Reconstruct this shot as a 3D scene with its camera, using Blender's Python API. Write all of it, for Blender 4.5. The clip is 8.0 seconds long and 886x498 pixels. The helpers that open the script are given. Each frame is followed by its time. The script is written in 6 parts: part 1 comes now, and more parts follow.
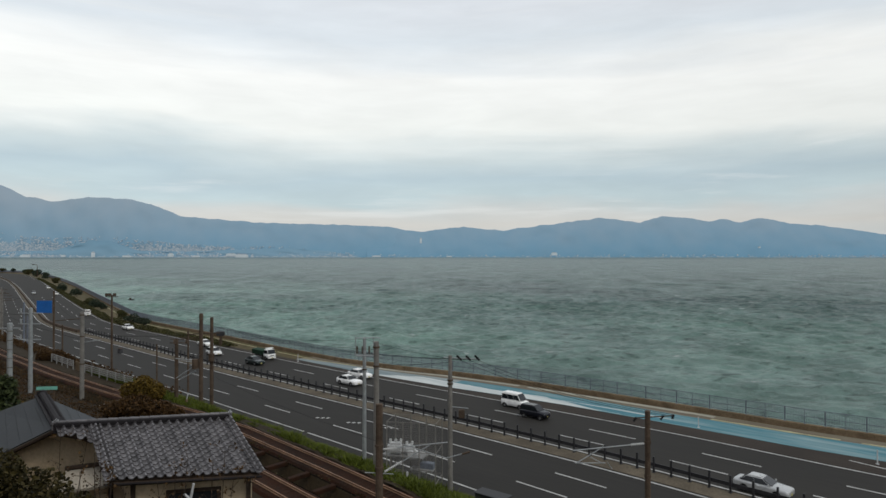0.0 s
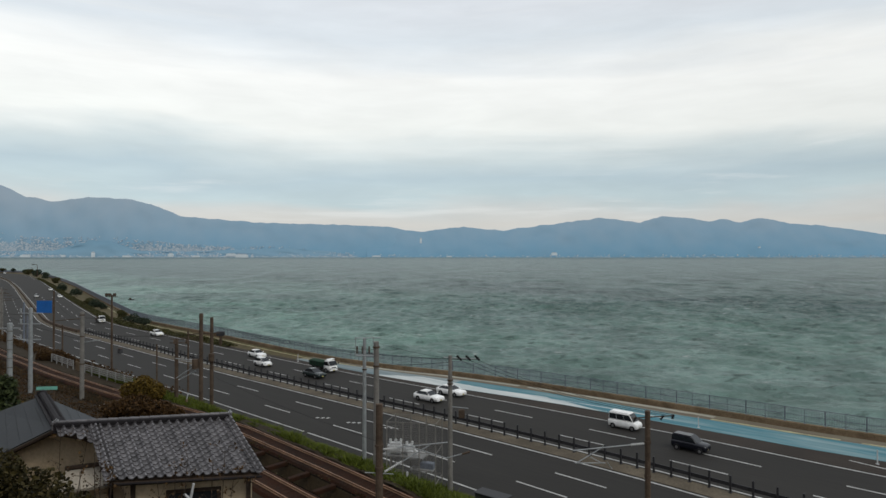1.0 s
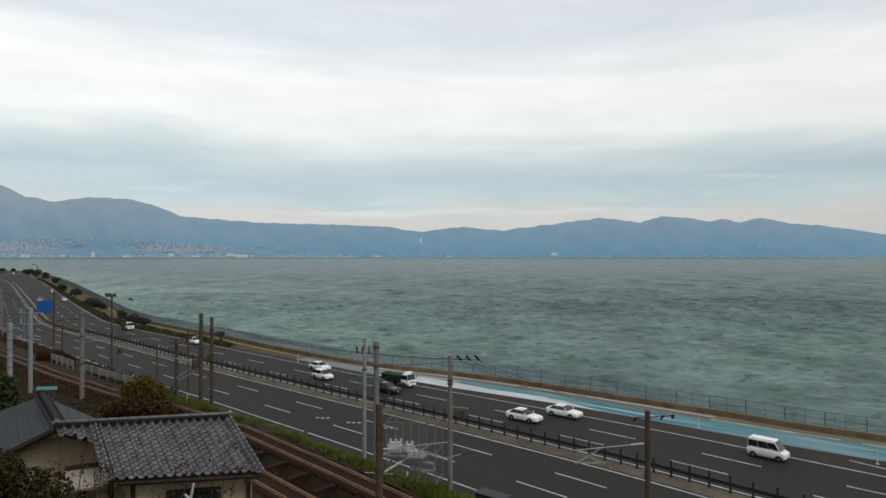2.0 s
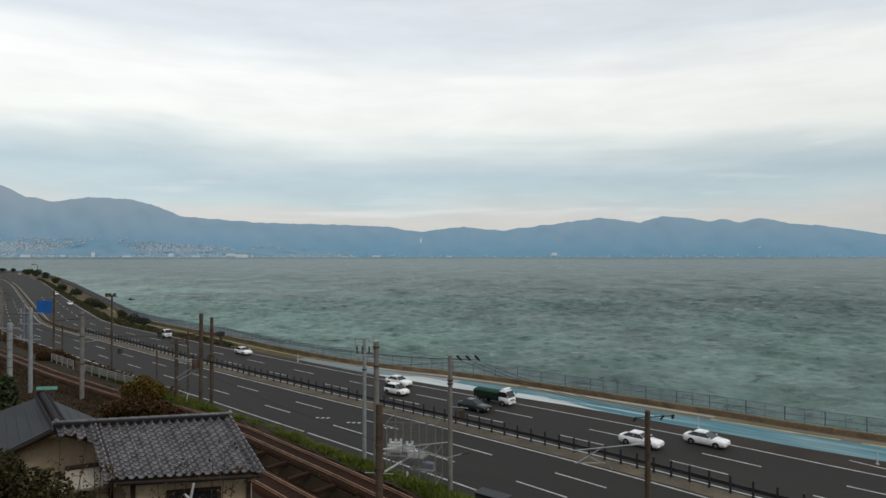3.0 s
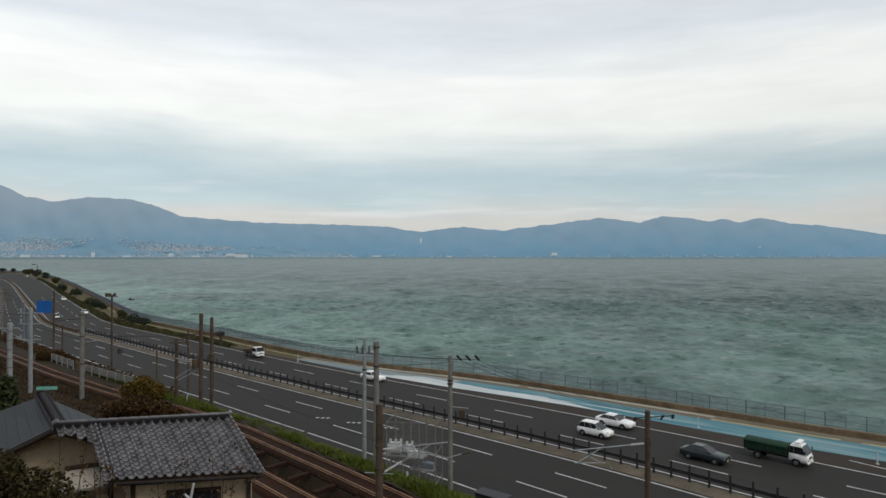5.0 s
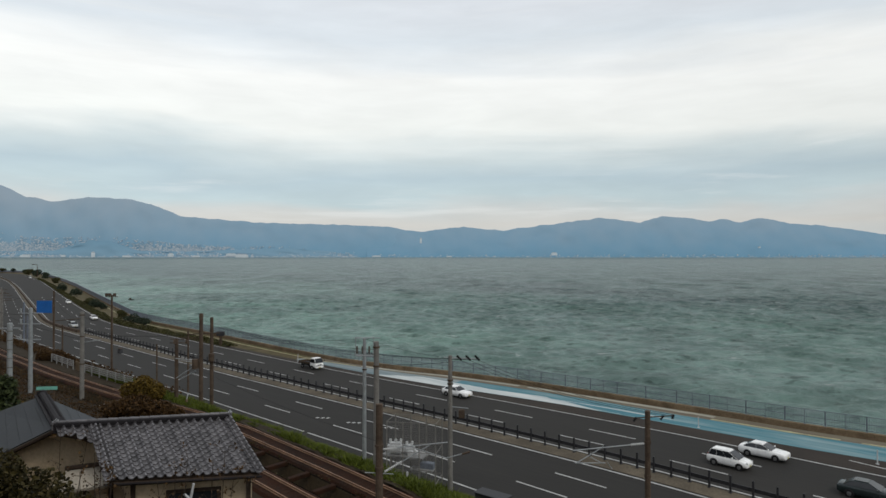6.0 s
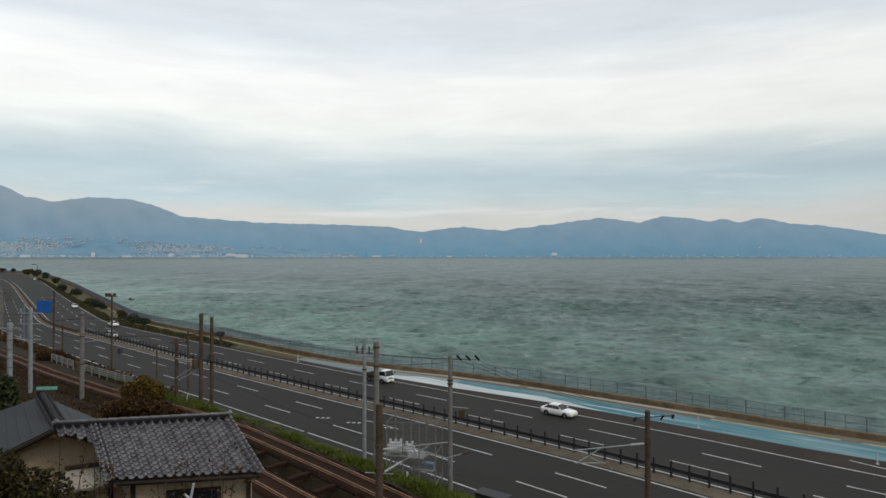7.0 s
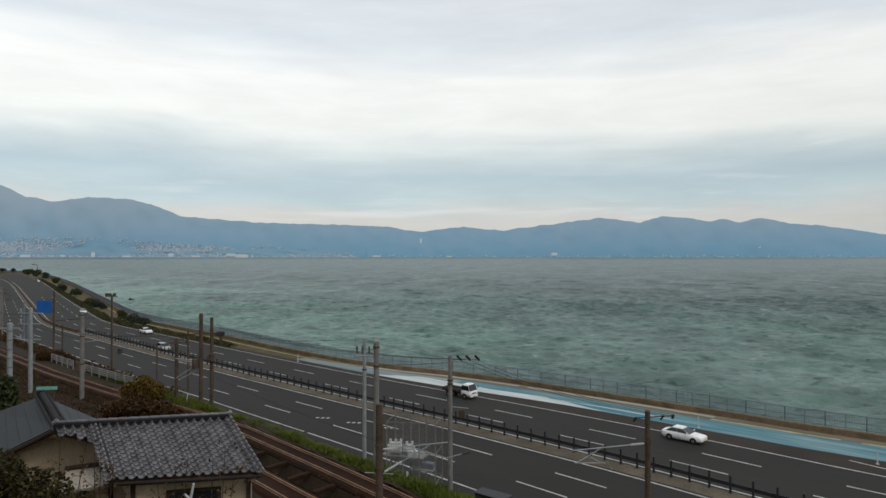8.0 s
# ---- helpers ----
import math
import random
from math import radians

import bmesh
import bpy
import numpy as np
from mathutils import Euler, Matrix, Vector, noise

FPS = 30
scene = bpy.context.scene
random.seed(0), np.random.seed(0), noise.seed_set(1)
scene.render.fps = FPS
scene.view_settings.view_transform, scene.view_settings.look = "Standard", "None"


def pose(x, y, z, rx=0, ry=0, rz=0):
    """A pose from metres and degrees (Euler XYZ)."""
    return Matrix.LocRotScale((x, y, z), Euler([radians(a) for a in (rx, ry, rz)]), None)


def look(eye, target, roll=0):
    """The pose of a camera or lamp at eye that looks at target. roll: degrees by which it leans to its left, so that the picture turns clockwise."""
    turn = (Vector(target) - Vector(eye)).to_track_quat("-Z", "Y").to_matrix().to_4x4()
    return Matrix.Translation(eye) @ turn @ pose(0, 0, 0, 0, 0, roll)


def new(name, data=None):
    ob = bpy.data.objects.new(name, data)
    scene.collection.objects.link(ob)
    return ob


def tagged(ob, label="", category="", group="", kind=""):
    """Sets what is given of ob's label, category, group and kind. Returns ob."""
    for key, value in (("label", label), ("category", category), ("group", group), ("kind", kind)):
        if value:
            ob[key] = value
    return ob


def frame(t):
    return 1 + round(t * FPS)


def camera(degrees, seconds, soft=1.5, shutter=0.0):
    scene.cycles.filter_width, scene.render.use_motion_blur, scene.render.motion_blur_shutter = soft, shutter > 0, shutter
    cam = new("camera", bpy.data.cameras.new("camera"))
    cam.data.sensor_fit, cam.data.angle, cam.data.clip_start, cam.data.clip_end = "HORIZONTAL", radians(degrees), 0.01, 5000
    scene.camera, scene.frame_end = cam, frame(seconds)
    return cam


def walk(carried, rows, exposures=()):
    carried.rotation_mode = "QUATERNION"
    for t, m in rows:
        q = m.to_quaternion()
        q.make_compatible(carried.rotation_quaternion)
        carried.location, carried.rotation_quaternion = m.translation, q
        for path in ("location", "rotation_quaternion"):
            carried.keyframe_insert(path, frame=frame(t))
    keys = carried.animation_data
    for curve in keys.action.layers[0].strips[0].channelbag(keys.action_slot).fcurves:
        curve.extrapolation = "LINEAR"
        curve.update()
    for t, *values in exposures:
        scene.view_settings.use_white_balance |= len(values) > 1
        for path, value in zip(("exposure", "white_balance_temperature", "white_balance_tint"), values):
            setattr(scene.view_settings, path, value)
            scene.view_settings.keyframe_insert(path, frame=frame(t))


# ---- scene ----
# a fixed camera on the hillside above the coast road; z = 0 is the sea, the road lies at 6 m
cam = camera(70, 8.0, soft=1.5)
EYE = pose(0, 0, 26.0, 90.46, 0, 0)
walk(cam, [(0.0, EYE), (8.0, EYE)], [(0.0, 0.0, 6500, 10), (8.0, 0.0, 6500, 10)])

# ---- sky and sun: a closed layer of streaky cloud, a weak wide sun behind it ----
world = bpy.data.worlds.new("overcast")
scene.world = world
world.use_nodes = True
wt = world.node_tree
wt.nodes.clear()


def wnode(kind, **values):
    n = wt.nodes.new(kind)
    for key, value in values.items():
        n.inputs[key].default_value = value
    return n


w_out = wt.nodes.new("ShaderNodeOutputWorld")
w_bg = wnode("ShaderNodeBackground", Strength=1.0)
w_sky = wt.nodes.new("ShaderNodeTexSky")
w_sky.sky_type = "NISHITA"
w_sky.sun_disc = False
w_sky.sun_elevation = radians(42)
w_sky.sun_rotation = radians(147)
w_co = wt.nodes.new("ShaderNodeTexCoord")
w_sep = wt.nodes.new("ShaderNodeSeparateXYZ")
wt.links.new(w_co.outputs["Generated"], w_sep.inputs[0])
w_map = wt.nodes.new("ShaderNodeMapping")
w_map.inputs["Scale"].default_value = (1.0, 1.0, 5.5)
w_map.inputs["Rotation"].default_value = (0.0, radians(2.5), 0.0)
wt.links.new(w_co.outputs["Generated"], w_map.inputs[0])
w_n1 = wnode("ShaderNodeTexNoise", Scale=1.9, Detail=5.0, Roughness=0.5, Distortion=0.5)
w_n2 = wnode("ShaderNodeTexNoise", Scale=6.5, Detail=4.0, Roughness=0.55, Distortion=0.3)
for n in (w_n1, w_n2):
    wt.links.new(w_map.outputs[0], n.inputs["Vector"])
# the height above the horizon, shifted a little by the noise, picks the cloud colour
w_shift = wt.nodes.new("ShaderNodeMath")
w_shift.operation = "MULTIPLY_ADD"
w_shift.inputs[1].default_value = 0.10
wt.links.new(w_n1.outputs["Fac"], w_shift.inputs[0])
w_off = wt.nodes.new("ShaderNodeMath")
w_off.operation = "SUBTRACT"
w_off.inputs[1].default_value = 0.05
w_tilt = wt.nodes.new("ShaderNodeMath")
w_tilt.operation = "MULTIPLY_ADD"
w_tilt.inputs[1].default_value = 0.012
wt.links.new(w_sep.outputs["X"], w_tilt.inputs[0])
wt.links.new(w_sep.outputs["Z"], w_tilt.inputs[2])
wt.links.new(w_tilt.outputs[0], w_off.inputs[0])
wt.links.new(w_off.outputs[0], w_shift.inputs[2])
w_ramp = wt.nodes.new("ShaderNodeValToRGB")
SKY = [(0.00, (0.56, 0.62, 0.64)), (0.048, (0.65, 0.64, 0.61)), (0.072, (0.63, 0.65, 0.64)), (0.095, (0.54, 0.65, 0.68)), (0.12, (0.49, 0.60, 0.65)),
       (0.152, (0.64, 0.72, 0.73)), (0.190, (0.92, 0.94, 0.90)), (0.265, (0.98, 0.99, 0.96)), (0.315, (0.76, 0.82, 0.86)),
       (0.40, (0.77, 0.80, 0.84)), (0.62, (0.56, 0.59, 0.63)), (1.0, (0.52, 0.55, 0.59))]
while len(w_ramp.color_ramp.elements) < len(SKY):
    w_ramp.color_ramp.elements.new(0.5)
for e, (p, c) in zip(w_ramp.color_ramp.elements, SKY):
    e.position, e.color = p, (*c, 1)
wt.links.new(w_shift.outputs[0], w_ramp.inputs[0])
w_str = wt.nodes.new("ShaderNodeMapRange")
w_str.inputs["From Min"].default_value, w_str.inputs["From Max"].default_value = 0.3, 0.7
w_str.inputs["To Min"].default_value, w_str.inputs["To Max"].default_value = 0.955, 1.05
wt.links.new(w_n2.outputs["Fac"], w_str.inputs["Value"])
w_side = wt.nodes.new("ShaderNodeMath")
w_side.operation = "MULTIPLY_ADD"
w_side.inputs[1].default_value = -0.11
wt.links.new(w_sep.outputs["X"], w_side.inputs[0])
wt.links.new(w_str.outputs[0], w_side.inputs[2])
w_mul = wt.nodes.new("ShaderNodeMix")
w_mul.data_type, w_mul.blend_type = "RGBA", "MULTIPLY"
w_mul.inputs[0].default_value = 1.0
wt.links.new(w_ramp.outputs[0], w_mul.inputs[6])
wt.links.new(w_side.outputs[0], w_mul.inputs[7])
# thin brighter wisps in the layer
w_map2 = wt.nodes.new("ShaderNodeMapping")
w_map2.inputs["Scale"].default_value = (1.4, 1.4, 16.0)
wt.links.new(w_co.outputs["Generated"], w_map2.inputs[0])
w_n3 = wnode("ShaderNodeTexNoise", Scale=1.6, Detail=6.0, Roughness=0.6, Distortion=0.4)
wt.links.new(w_map2.outputs[0], w_n3.inputs["Vector"])
w_wisp = wt.nodes.new("ShaderNodeMapRange")
w_wisp.interpolation_type = "SMOOTHSTEP"
w_wisp.inputs["From Min"].default_value, w_wisp.inputs["From Max"].default_value = 0.54, 0.72
w_wisp.inputs["To Max"].default_value = 0.5
wt.links.new(w_n3.outputs["Fac"], w_wisp.inputs["Value"])
w_lift = wt.nodes.new("ShaderNodeMix")
w_lift.data_type = "RGBA"
w_lift.inputs[7].default_value = (0.86, 0.88, 0.87, 1)
wt.links.new(w_wisp.outputs[0], w_lift.inputs[0])
wt.links.new(w_mul.outputs[2], w_lift.inputs[6])
w_sc = wt.nodes.new("ShaderNodeMix")
w_sc.data_type, w_sc.blend_type = "RGBA", "MULTIPLY"
w_sc.inputs[0].default_value = 1.0
w_sc.inputs[7].default_value = (0.1, 0.1, 0.1, 1)
wt.links.new(w_sky.outputs[0], w_sc.inputs[6])
w_mix = wt.nodes.new("ShaderNodeMix")
w_mix.data_type = "RGBA"
w_mix.inputs[0].default_value = 0.92
wt.links.new(w_sc.outputs[2], w_mix.inputs[6])
wt.links.new(w_lift.outputs[2], w_mix.inputs[7])
wt.links.new(w_mix.outputs[2], w_bg.inputs["Color"])
wt.links.new(w_bg.outputs[0], w_out.inputs[0])

sun = new("sun", bpy.data.lights.new("sun", "SUN"))
sun.data.energy, sun.data.angle, sun.data.color = 1.0, radians(20), (1.0, 0.96, 0.90)
sun.matrix_basis = look((45, -70, 100), (0, 0, 0))


# ---- materials ----
def mat(name, col, rough=0.8, var=0.25, scale=1.0, fine=14.0, bump=0.3, metal=0.0, col2=None, stretch=(1, 1, 1), spread=0.0, patch=0.5, depth=0.02, tone=0.8, rot=None):
    """Noise at two scales between col and col2, fine relief; spread varies a piece by its own random number."""
    m = bpy.data.materials.new(name)
    m.use_nodes = True
    t = m.node_tree
    b = t.nodes["Principled BSDF"]
    b.inputs["Metallic"].default_value = metal
    b.inputs["Specular IOR Level"].default_value = 0.2 if rough > 0.7 else 0.5
    co = t.nodes.new("ShaderNodeTexCoord")
    mp = t.nodes.new("ShaderNodeMapping")
    mp.inputs["Scale"].default_value = stretch
    if rot is not None:
        mp.vector_type = "TEXTURE"
        mp.inputs["Rotation"].default_value = (0, 0, radians(rot))
        mp.inputs["Scale"].default_value = tuple(1 / a for a in stretch)
    t.links.new(co.outputs["Object"], mp.inputs[0])
    n1, n2 = t.nodes.new("ShaderNodeTexNoise"), t.nodes.new("ShaderNodeTexNoise")
    for n, s, d in ((n1, scale, 4.0), (n2, fine, 3.0)):
        n.inputs["Scale"].default_value, n.inputs["Detail"].default_value, n.inputs["Roughness"].default_value = s, d, 0.6
        t.links.new(mp.outputs[0], n.inputs["Vector"])
    r = t.nodes.new("ShaderNodeValToRGB")
    col = tuple(c * tone for c in col)
    col2 = tuple(c * tone for c in col2) if col2 else None
    c2 = col2 or tuple(min(1, c * (1 + var)) for c in col)
    c1 = col if col2 else tuple(c * (1 - var) for c in col)
    r.color_ramp.elements[0].position, r.color_ramp.elements[1].position = patch - 0.16, patch + 0.16
    r.color_ramp.elements[0].color, r.color_ramp.elements[1].color = (*c1, 1), (*c2, 1)
    t.links.new(n1.outputs["Fac"], r.inputs[0])
    f = t.nodes.new("ShaderNodeMapRange")
    f.inputs["From Min"].default_value, f.inputs["From Max"].default_value = 0.25, 0.75
    f.inputs["To Min"].default_value, f.inputs["To Max"].default_value = 1 - var, 1 + var
    t.links.new(n2.outputs["Fac"], f.inputs["Value"])
    mx = t.nodes.new("ShaderNodeMix")
    mx.data_type, mx.blend_type = "RGBA", "MULTIPLY"
    mx.inputs[0].default_value = 1.0
    t.links.new(r.outputs[0], mx.inputs[6])
    last = f.outputs[0]
    if spread:
        info = t.nodes.new("ShaderNodeObjectInfo")
        q = t.nodes.new("ShaderNodeMapRange")
        q.inputs["To Min"].default_value, q.inputs["To Max"].default_value = 1 - spread, 1 + spread
        t.links.new(info.outputs["Random"], q.inputs["Value"])
        k = t.nodes.new("ShaderNodeMath")
        k.operation = "MULTIPLY"
        t.links.new(last, k.inputs[0])
        t.links.new(q.outputs[0], k.inputs[1])
        last = k.outputs[0]
    t.links.new(last, mx.inputs[7])
    t.links.new(mx.outputs[2], b.inputs["Base Color"])
    rr = t.nodes.new("ShaderNodeMapRange")
    rr.inputs["To Min"].default_value, rr.inputs["To Max"].default_value = max(0.03, rough - 0.1), min(1, rough + 0.1)
    t.links.new(n1.outputs["Fac"], rr.inputs["Value"])
    t.links.new(rr.outputs[0], b.inputs["Roughness"])
    if bump:
        bp = t.nodes.new("ShaderNodeBump")
        bp.inputs["Strength"].default_value, bp.inputs["Distance"].default_value = bump, depth
        t.links.new(n2.outputs["Fac"], bp.inputs["Height"])
        t.links.new(bp.outputs[0], b.inputs["Normal"])
    return m


def leaf_mat(name, dark, light, rough=0.6):
    """Foliage: each leaf takes its own tone."""
    m = bpy.data.materials.new(name)
    m.use_nodes = True
    t = m.node_tree
    b = t.nodes["Principled BSDF"]
    b.inputs["Roughness"].default_value = rough
    b.inputs["Specular IOR Level"].default_value = 0.15
    g = t.nodes.new("ShaderNodeNewGeometry")
    r = t.nodes.new("ShaderNodeValToRGB")
    r.color_ramp.elements[0].color, r.color_ramp.elements[1].color = (*dark, 1), (*light, 1)
    t.links.new(g.outputs["Random Per Island"], r.inputs[0])
    t.links.new(r.outputs[0], b.inputs["Base Color"])
    return m


ASPHALT = mat("asphalt", (0.037, 0.035, 0.0315), 0.85, 0.13, 0.45, 4.0, 0.3, stretch=(0.05, 1, 1), rot=-43, patch=0.5)
ASPHALT_BROWN = mat("asphalt_brown", (0.046, 0.037, 0.030), 0.85, 0.25, 0.15, 8.0, 0.3)
PAINT_WHITE = mat("road_paint", (0.55, 0.55, 0.53), 0.75, 0.25, 0.8, 9.0, 0.2)
PAINT_YELLOW = mat("yellow_paint", (0.46, 0.43, 0.24), 0.7, 0.3, 0.3, 6.0, 0.2)
PAINT_CREAM = mat("cream_paint", (0.52, 0.51, 0.42), 0.75, 0.2, 0.5, 5.0, 0.2, col2=(0.30, 0.30, 0.26), patch=0.6, stretch=(0.08, 1, 1), rot=-43)
BLUE_PAVE = mat("blue_paving", (0.072, 0.235, 0.29), 0.8, 0.16, 0.8, 3.0, 0.2, col2=(0.30, 0.42, 0.43), patch=0.57, stretch=(0.10, 1, 1), rot=-43)
PALE_PAVE = mat("pale_worn_paving", (0.18, 0.25, 0.27), 0.8, 0.14, 0.6, 3.0, 0.2, col2=(0.42, 0.46, 0.45), patch=0.52, stretch=(0.07, 1, 1), rot=-43)
WORN_WHITE = mat("worn_white_paint", (0.70, 0.74, 0.72), 0.8, 0.10, 0.6, 3.0, 0.1, col2=(0.32, 0.42, 0.45), patch=0.57, stretch=(0.08, 1, 1), rot=-43)
TAN_PAVE = mat("tan_paving", (0.19, 0.16, 0.12), 0.85, 0.2, 0.6, 5.0, 0.3, col2=(0.33, 0.31, 0.22), patch=0.58, stretch=(0.07, 1, 1), rot=-43)
MEDIAN_DIRT = mat("median_dirt", (0.135, 0.112, 0.080), 0.9, 0.3, 0.3, 5.0, 0.4)
CONCRETE_BROWN = mat("stained_concrete", (0.22, 0.16, 0.10), 0.9, 0.3, 0.5, 6.0, 0.4)
CONCRETE = mat("concrete", (0.33, 0.33, 0.32), 0.85, 0.18, 0.7, 8.0, 0.3)
POLE_GREY = mat("pole_concrete", (0.235, 0.225, 0.205), 0.85, 0.2, 1.5, 10.0, 0.3)
POLE_DARK = mat("pole_weathered", (0.105, 0.076, 0.055), 0.9, 0.3, 1.2, 10.0, 0.3)
STEEL_PALE = mat("galvanised_steel", (0.38, 0.405, 0.41), 0.55, 0.15, 2.0, 20.0, 0.1, metal=0.3)
PORCELAIN = mat("porcelain", (0.62, 0.63, 0.62), 0.3, 0.12, 3.0, 20.0, 0.05)
BLACK_RUBBER = mat("black_rubber", (0.018, 0.018, 0.019), 0.8, 0.2, 3.0, 20.0, 0.1)
FENCE_BLUE = mat("fence_paint", (0.175, 0.20, 0.245), 0.6, 0.2, 0.5, 6.0, 0.1)
RAIL_DARK = mat("guardrail_paint", (0.030, 0.030, 0.034), 0.6, 0.25, 0.8, 8.0, 0.1)
GRASS = mat("grass_soil", (0.075, 0.095, 0.012), 0.95, 0.35, 0.35, 7.0, 0.6, col2=(0.075, 0.052, 0.03), patch=0.58)
SCRUB = mat("scrub_soil", (0.034, 0.022, 0.010), 0.95, 0.4, 0.3, 5.0, 0.7, col2=(0.036, 0.026, 0.012))
BALLAST = mat("rusty_ballast", (0.040, 0.0115, 0.0025), 0.95, 0.4, 0.35, 7.0, 0.9, col2=(0.020, 0.008, 0.0035), depth=0.06)
SLEEPER = mat("sleeper", (0.030, 0.012, 0.005), 0.9, 0.3, 1.0, 12.0, 0.3)
RAIL_STEEL = mat("rail_steel", (0.31, 0.175, 0.100), 0.6, 0.25, 1.0, 12.0, 0.1, metal=0.3)
DITCH = mat("ditch_near_black", (0.010, 0.007, 0.005), 0.95, 0.3, 0.6, 6.0, 0.5)
TILE = mat("glazed_tile", (0.148, 0.142, 0.146), 0.27, 0.18, 1.2, 16.0, 0.15, spread=0.28)
RIDGE_TILE = mat("ridge_tile", (0.024, 0.021, 0.023), 0.8, 0.2, 1.5, 16.0, 0.2)
SHEET_ROOF = mat("slate_roof", (0.070, 0.076, 0.083), 0.75, 0.12, 0.5, 9.0, 0.15)
PLASTER = mat("cream_plaster", (0.62, 0.49, 0.33), 0.9, 0.16, 0.8, 9.0, 0.2)
WOOD = mat("dark_timber", (0.06, 0.042, 0.03), 0.85, 0.3, 1.0, 12.0, 0.3, stretch=(1, 1, 0.2))
WHITE_METAL = mat("white_metal", (0.62, 0.63, 0.63), 0.45, 0.08, 1.0, 9.0, 0.05)
SIGN_BLUE = mat("sign_blue", (0.020, 0.15, 0.50), 0.45, 0.08, 1.0, 9.0, 0.03)
SIGN_GREEN = mat("sign_green", (0.20, 0.52, 0.43), 0.5, 0.12, 1.0, 9.0, 0.03)
BARK = mat("bark", (0.06, 0.045, 0.034), 0.95, 0.3, 2.0, 16.0, 0.6)
LEAF_DARK = leaf_mat("leaves_dark", (0.012, 0.020, 0.008), (0.055, 0.070, 0.026))
LEAF_PINE = leaf_mat("leaves_pine", (0.018, 0.030, 0.020), (0.050, 0.065, 0.040))
LEAF_BROWN = leaf_mat("leaves_brown", (0.042, 0.027, 0.006), (0.15, 0.098, 0.016))
LEAF_GRASS = leaf_mat("grass_blades", (0.030, 0.042, 0.004), (0.098, 0.122, 0.012))
LEAF_OLIVE = leaf_mat("leaves_olive", (0.010, 0.010, 0.003), (0.056, 0.044, 0.013))
VERGE = mat("dry_verge", (0.15, 0.115, 0.062), 0.95, 0.3, 0.3, 5.0, 0.4, col2=(0.08, 0.075, 0.03))
LEAF_HEDGE = leaf_mat("leaves_hedge", (0.030, 0.034, 0.012), (0.085, 0.080, 0.030))
LEAF_DRY = leaf_mat("leaves_dry", (0.024, 0.013, 0.005), (0.085, 0.046, 0.015))


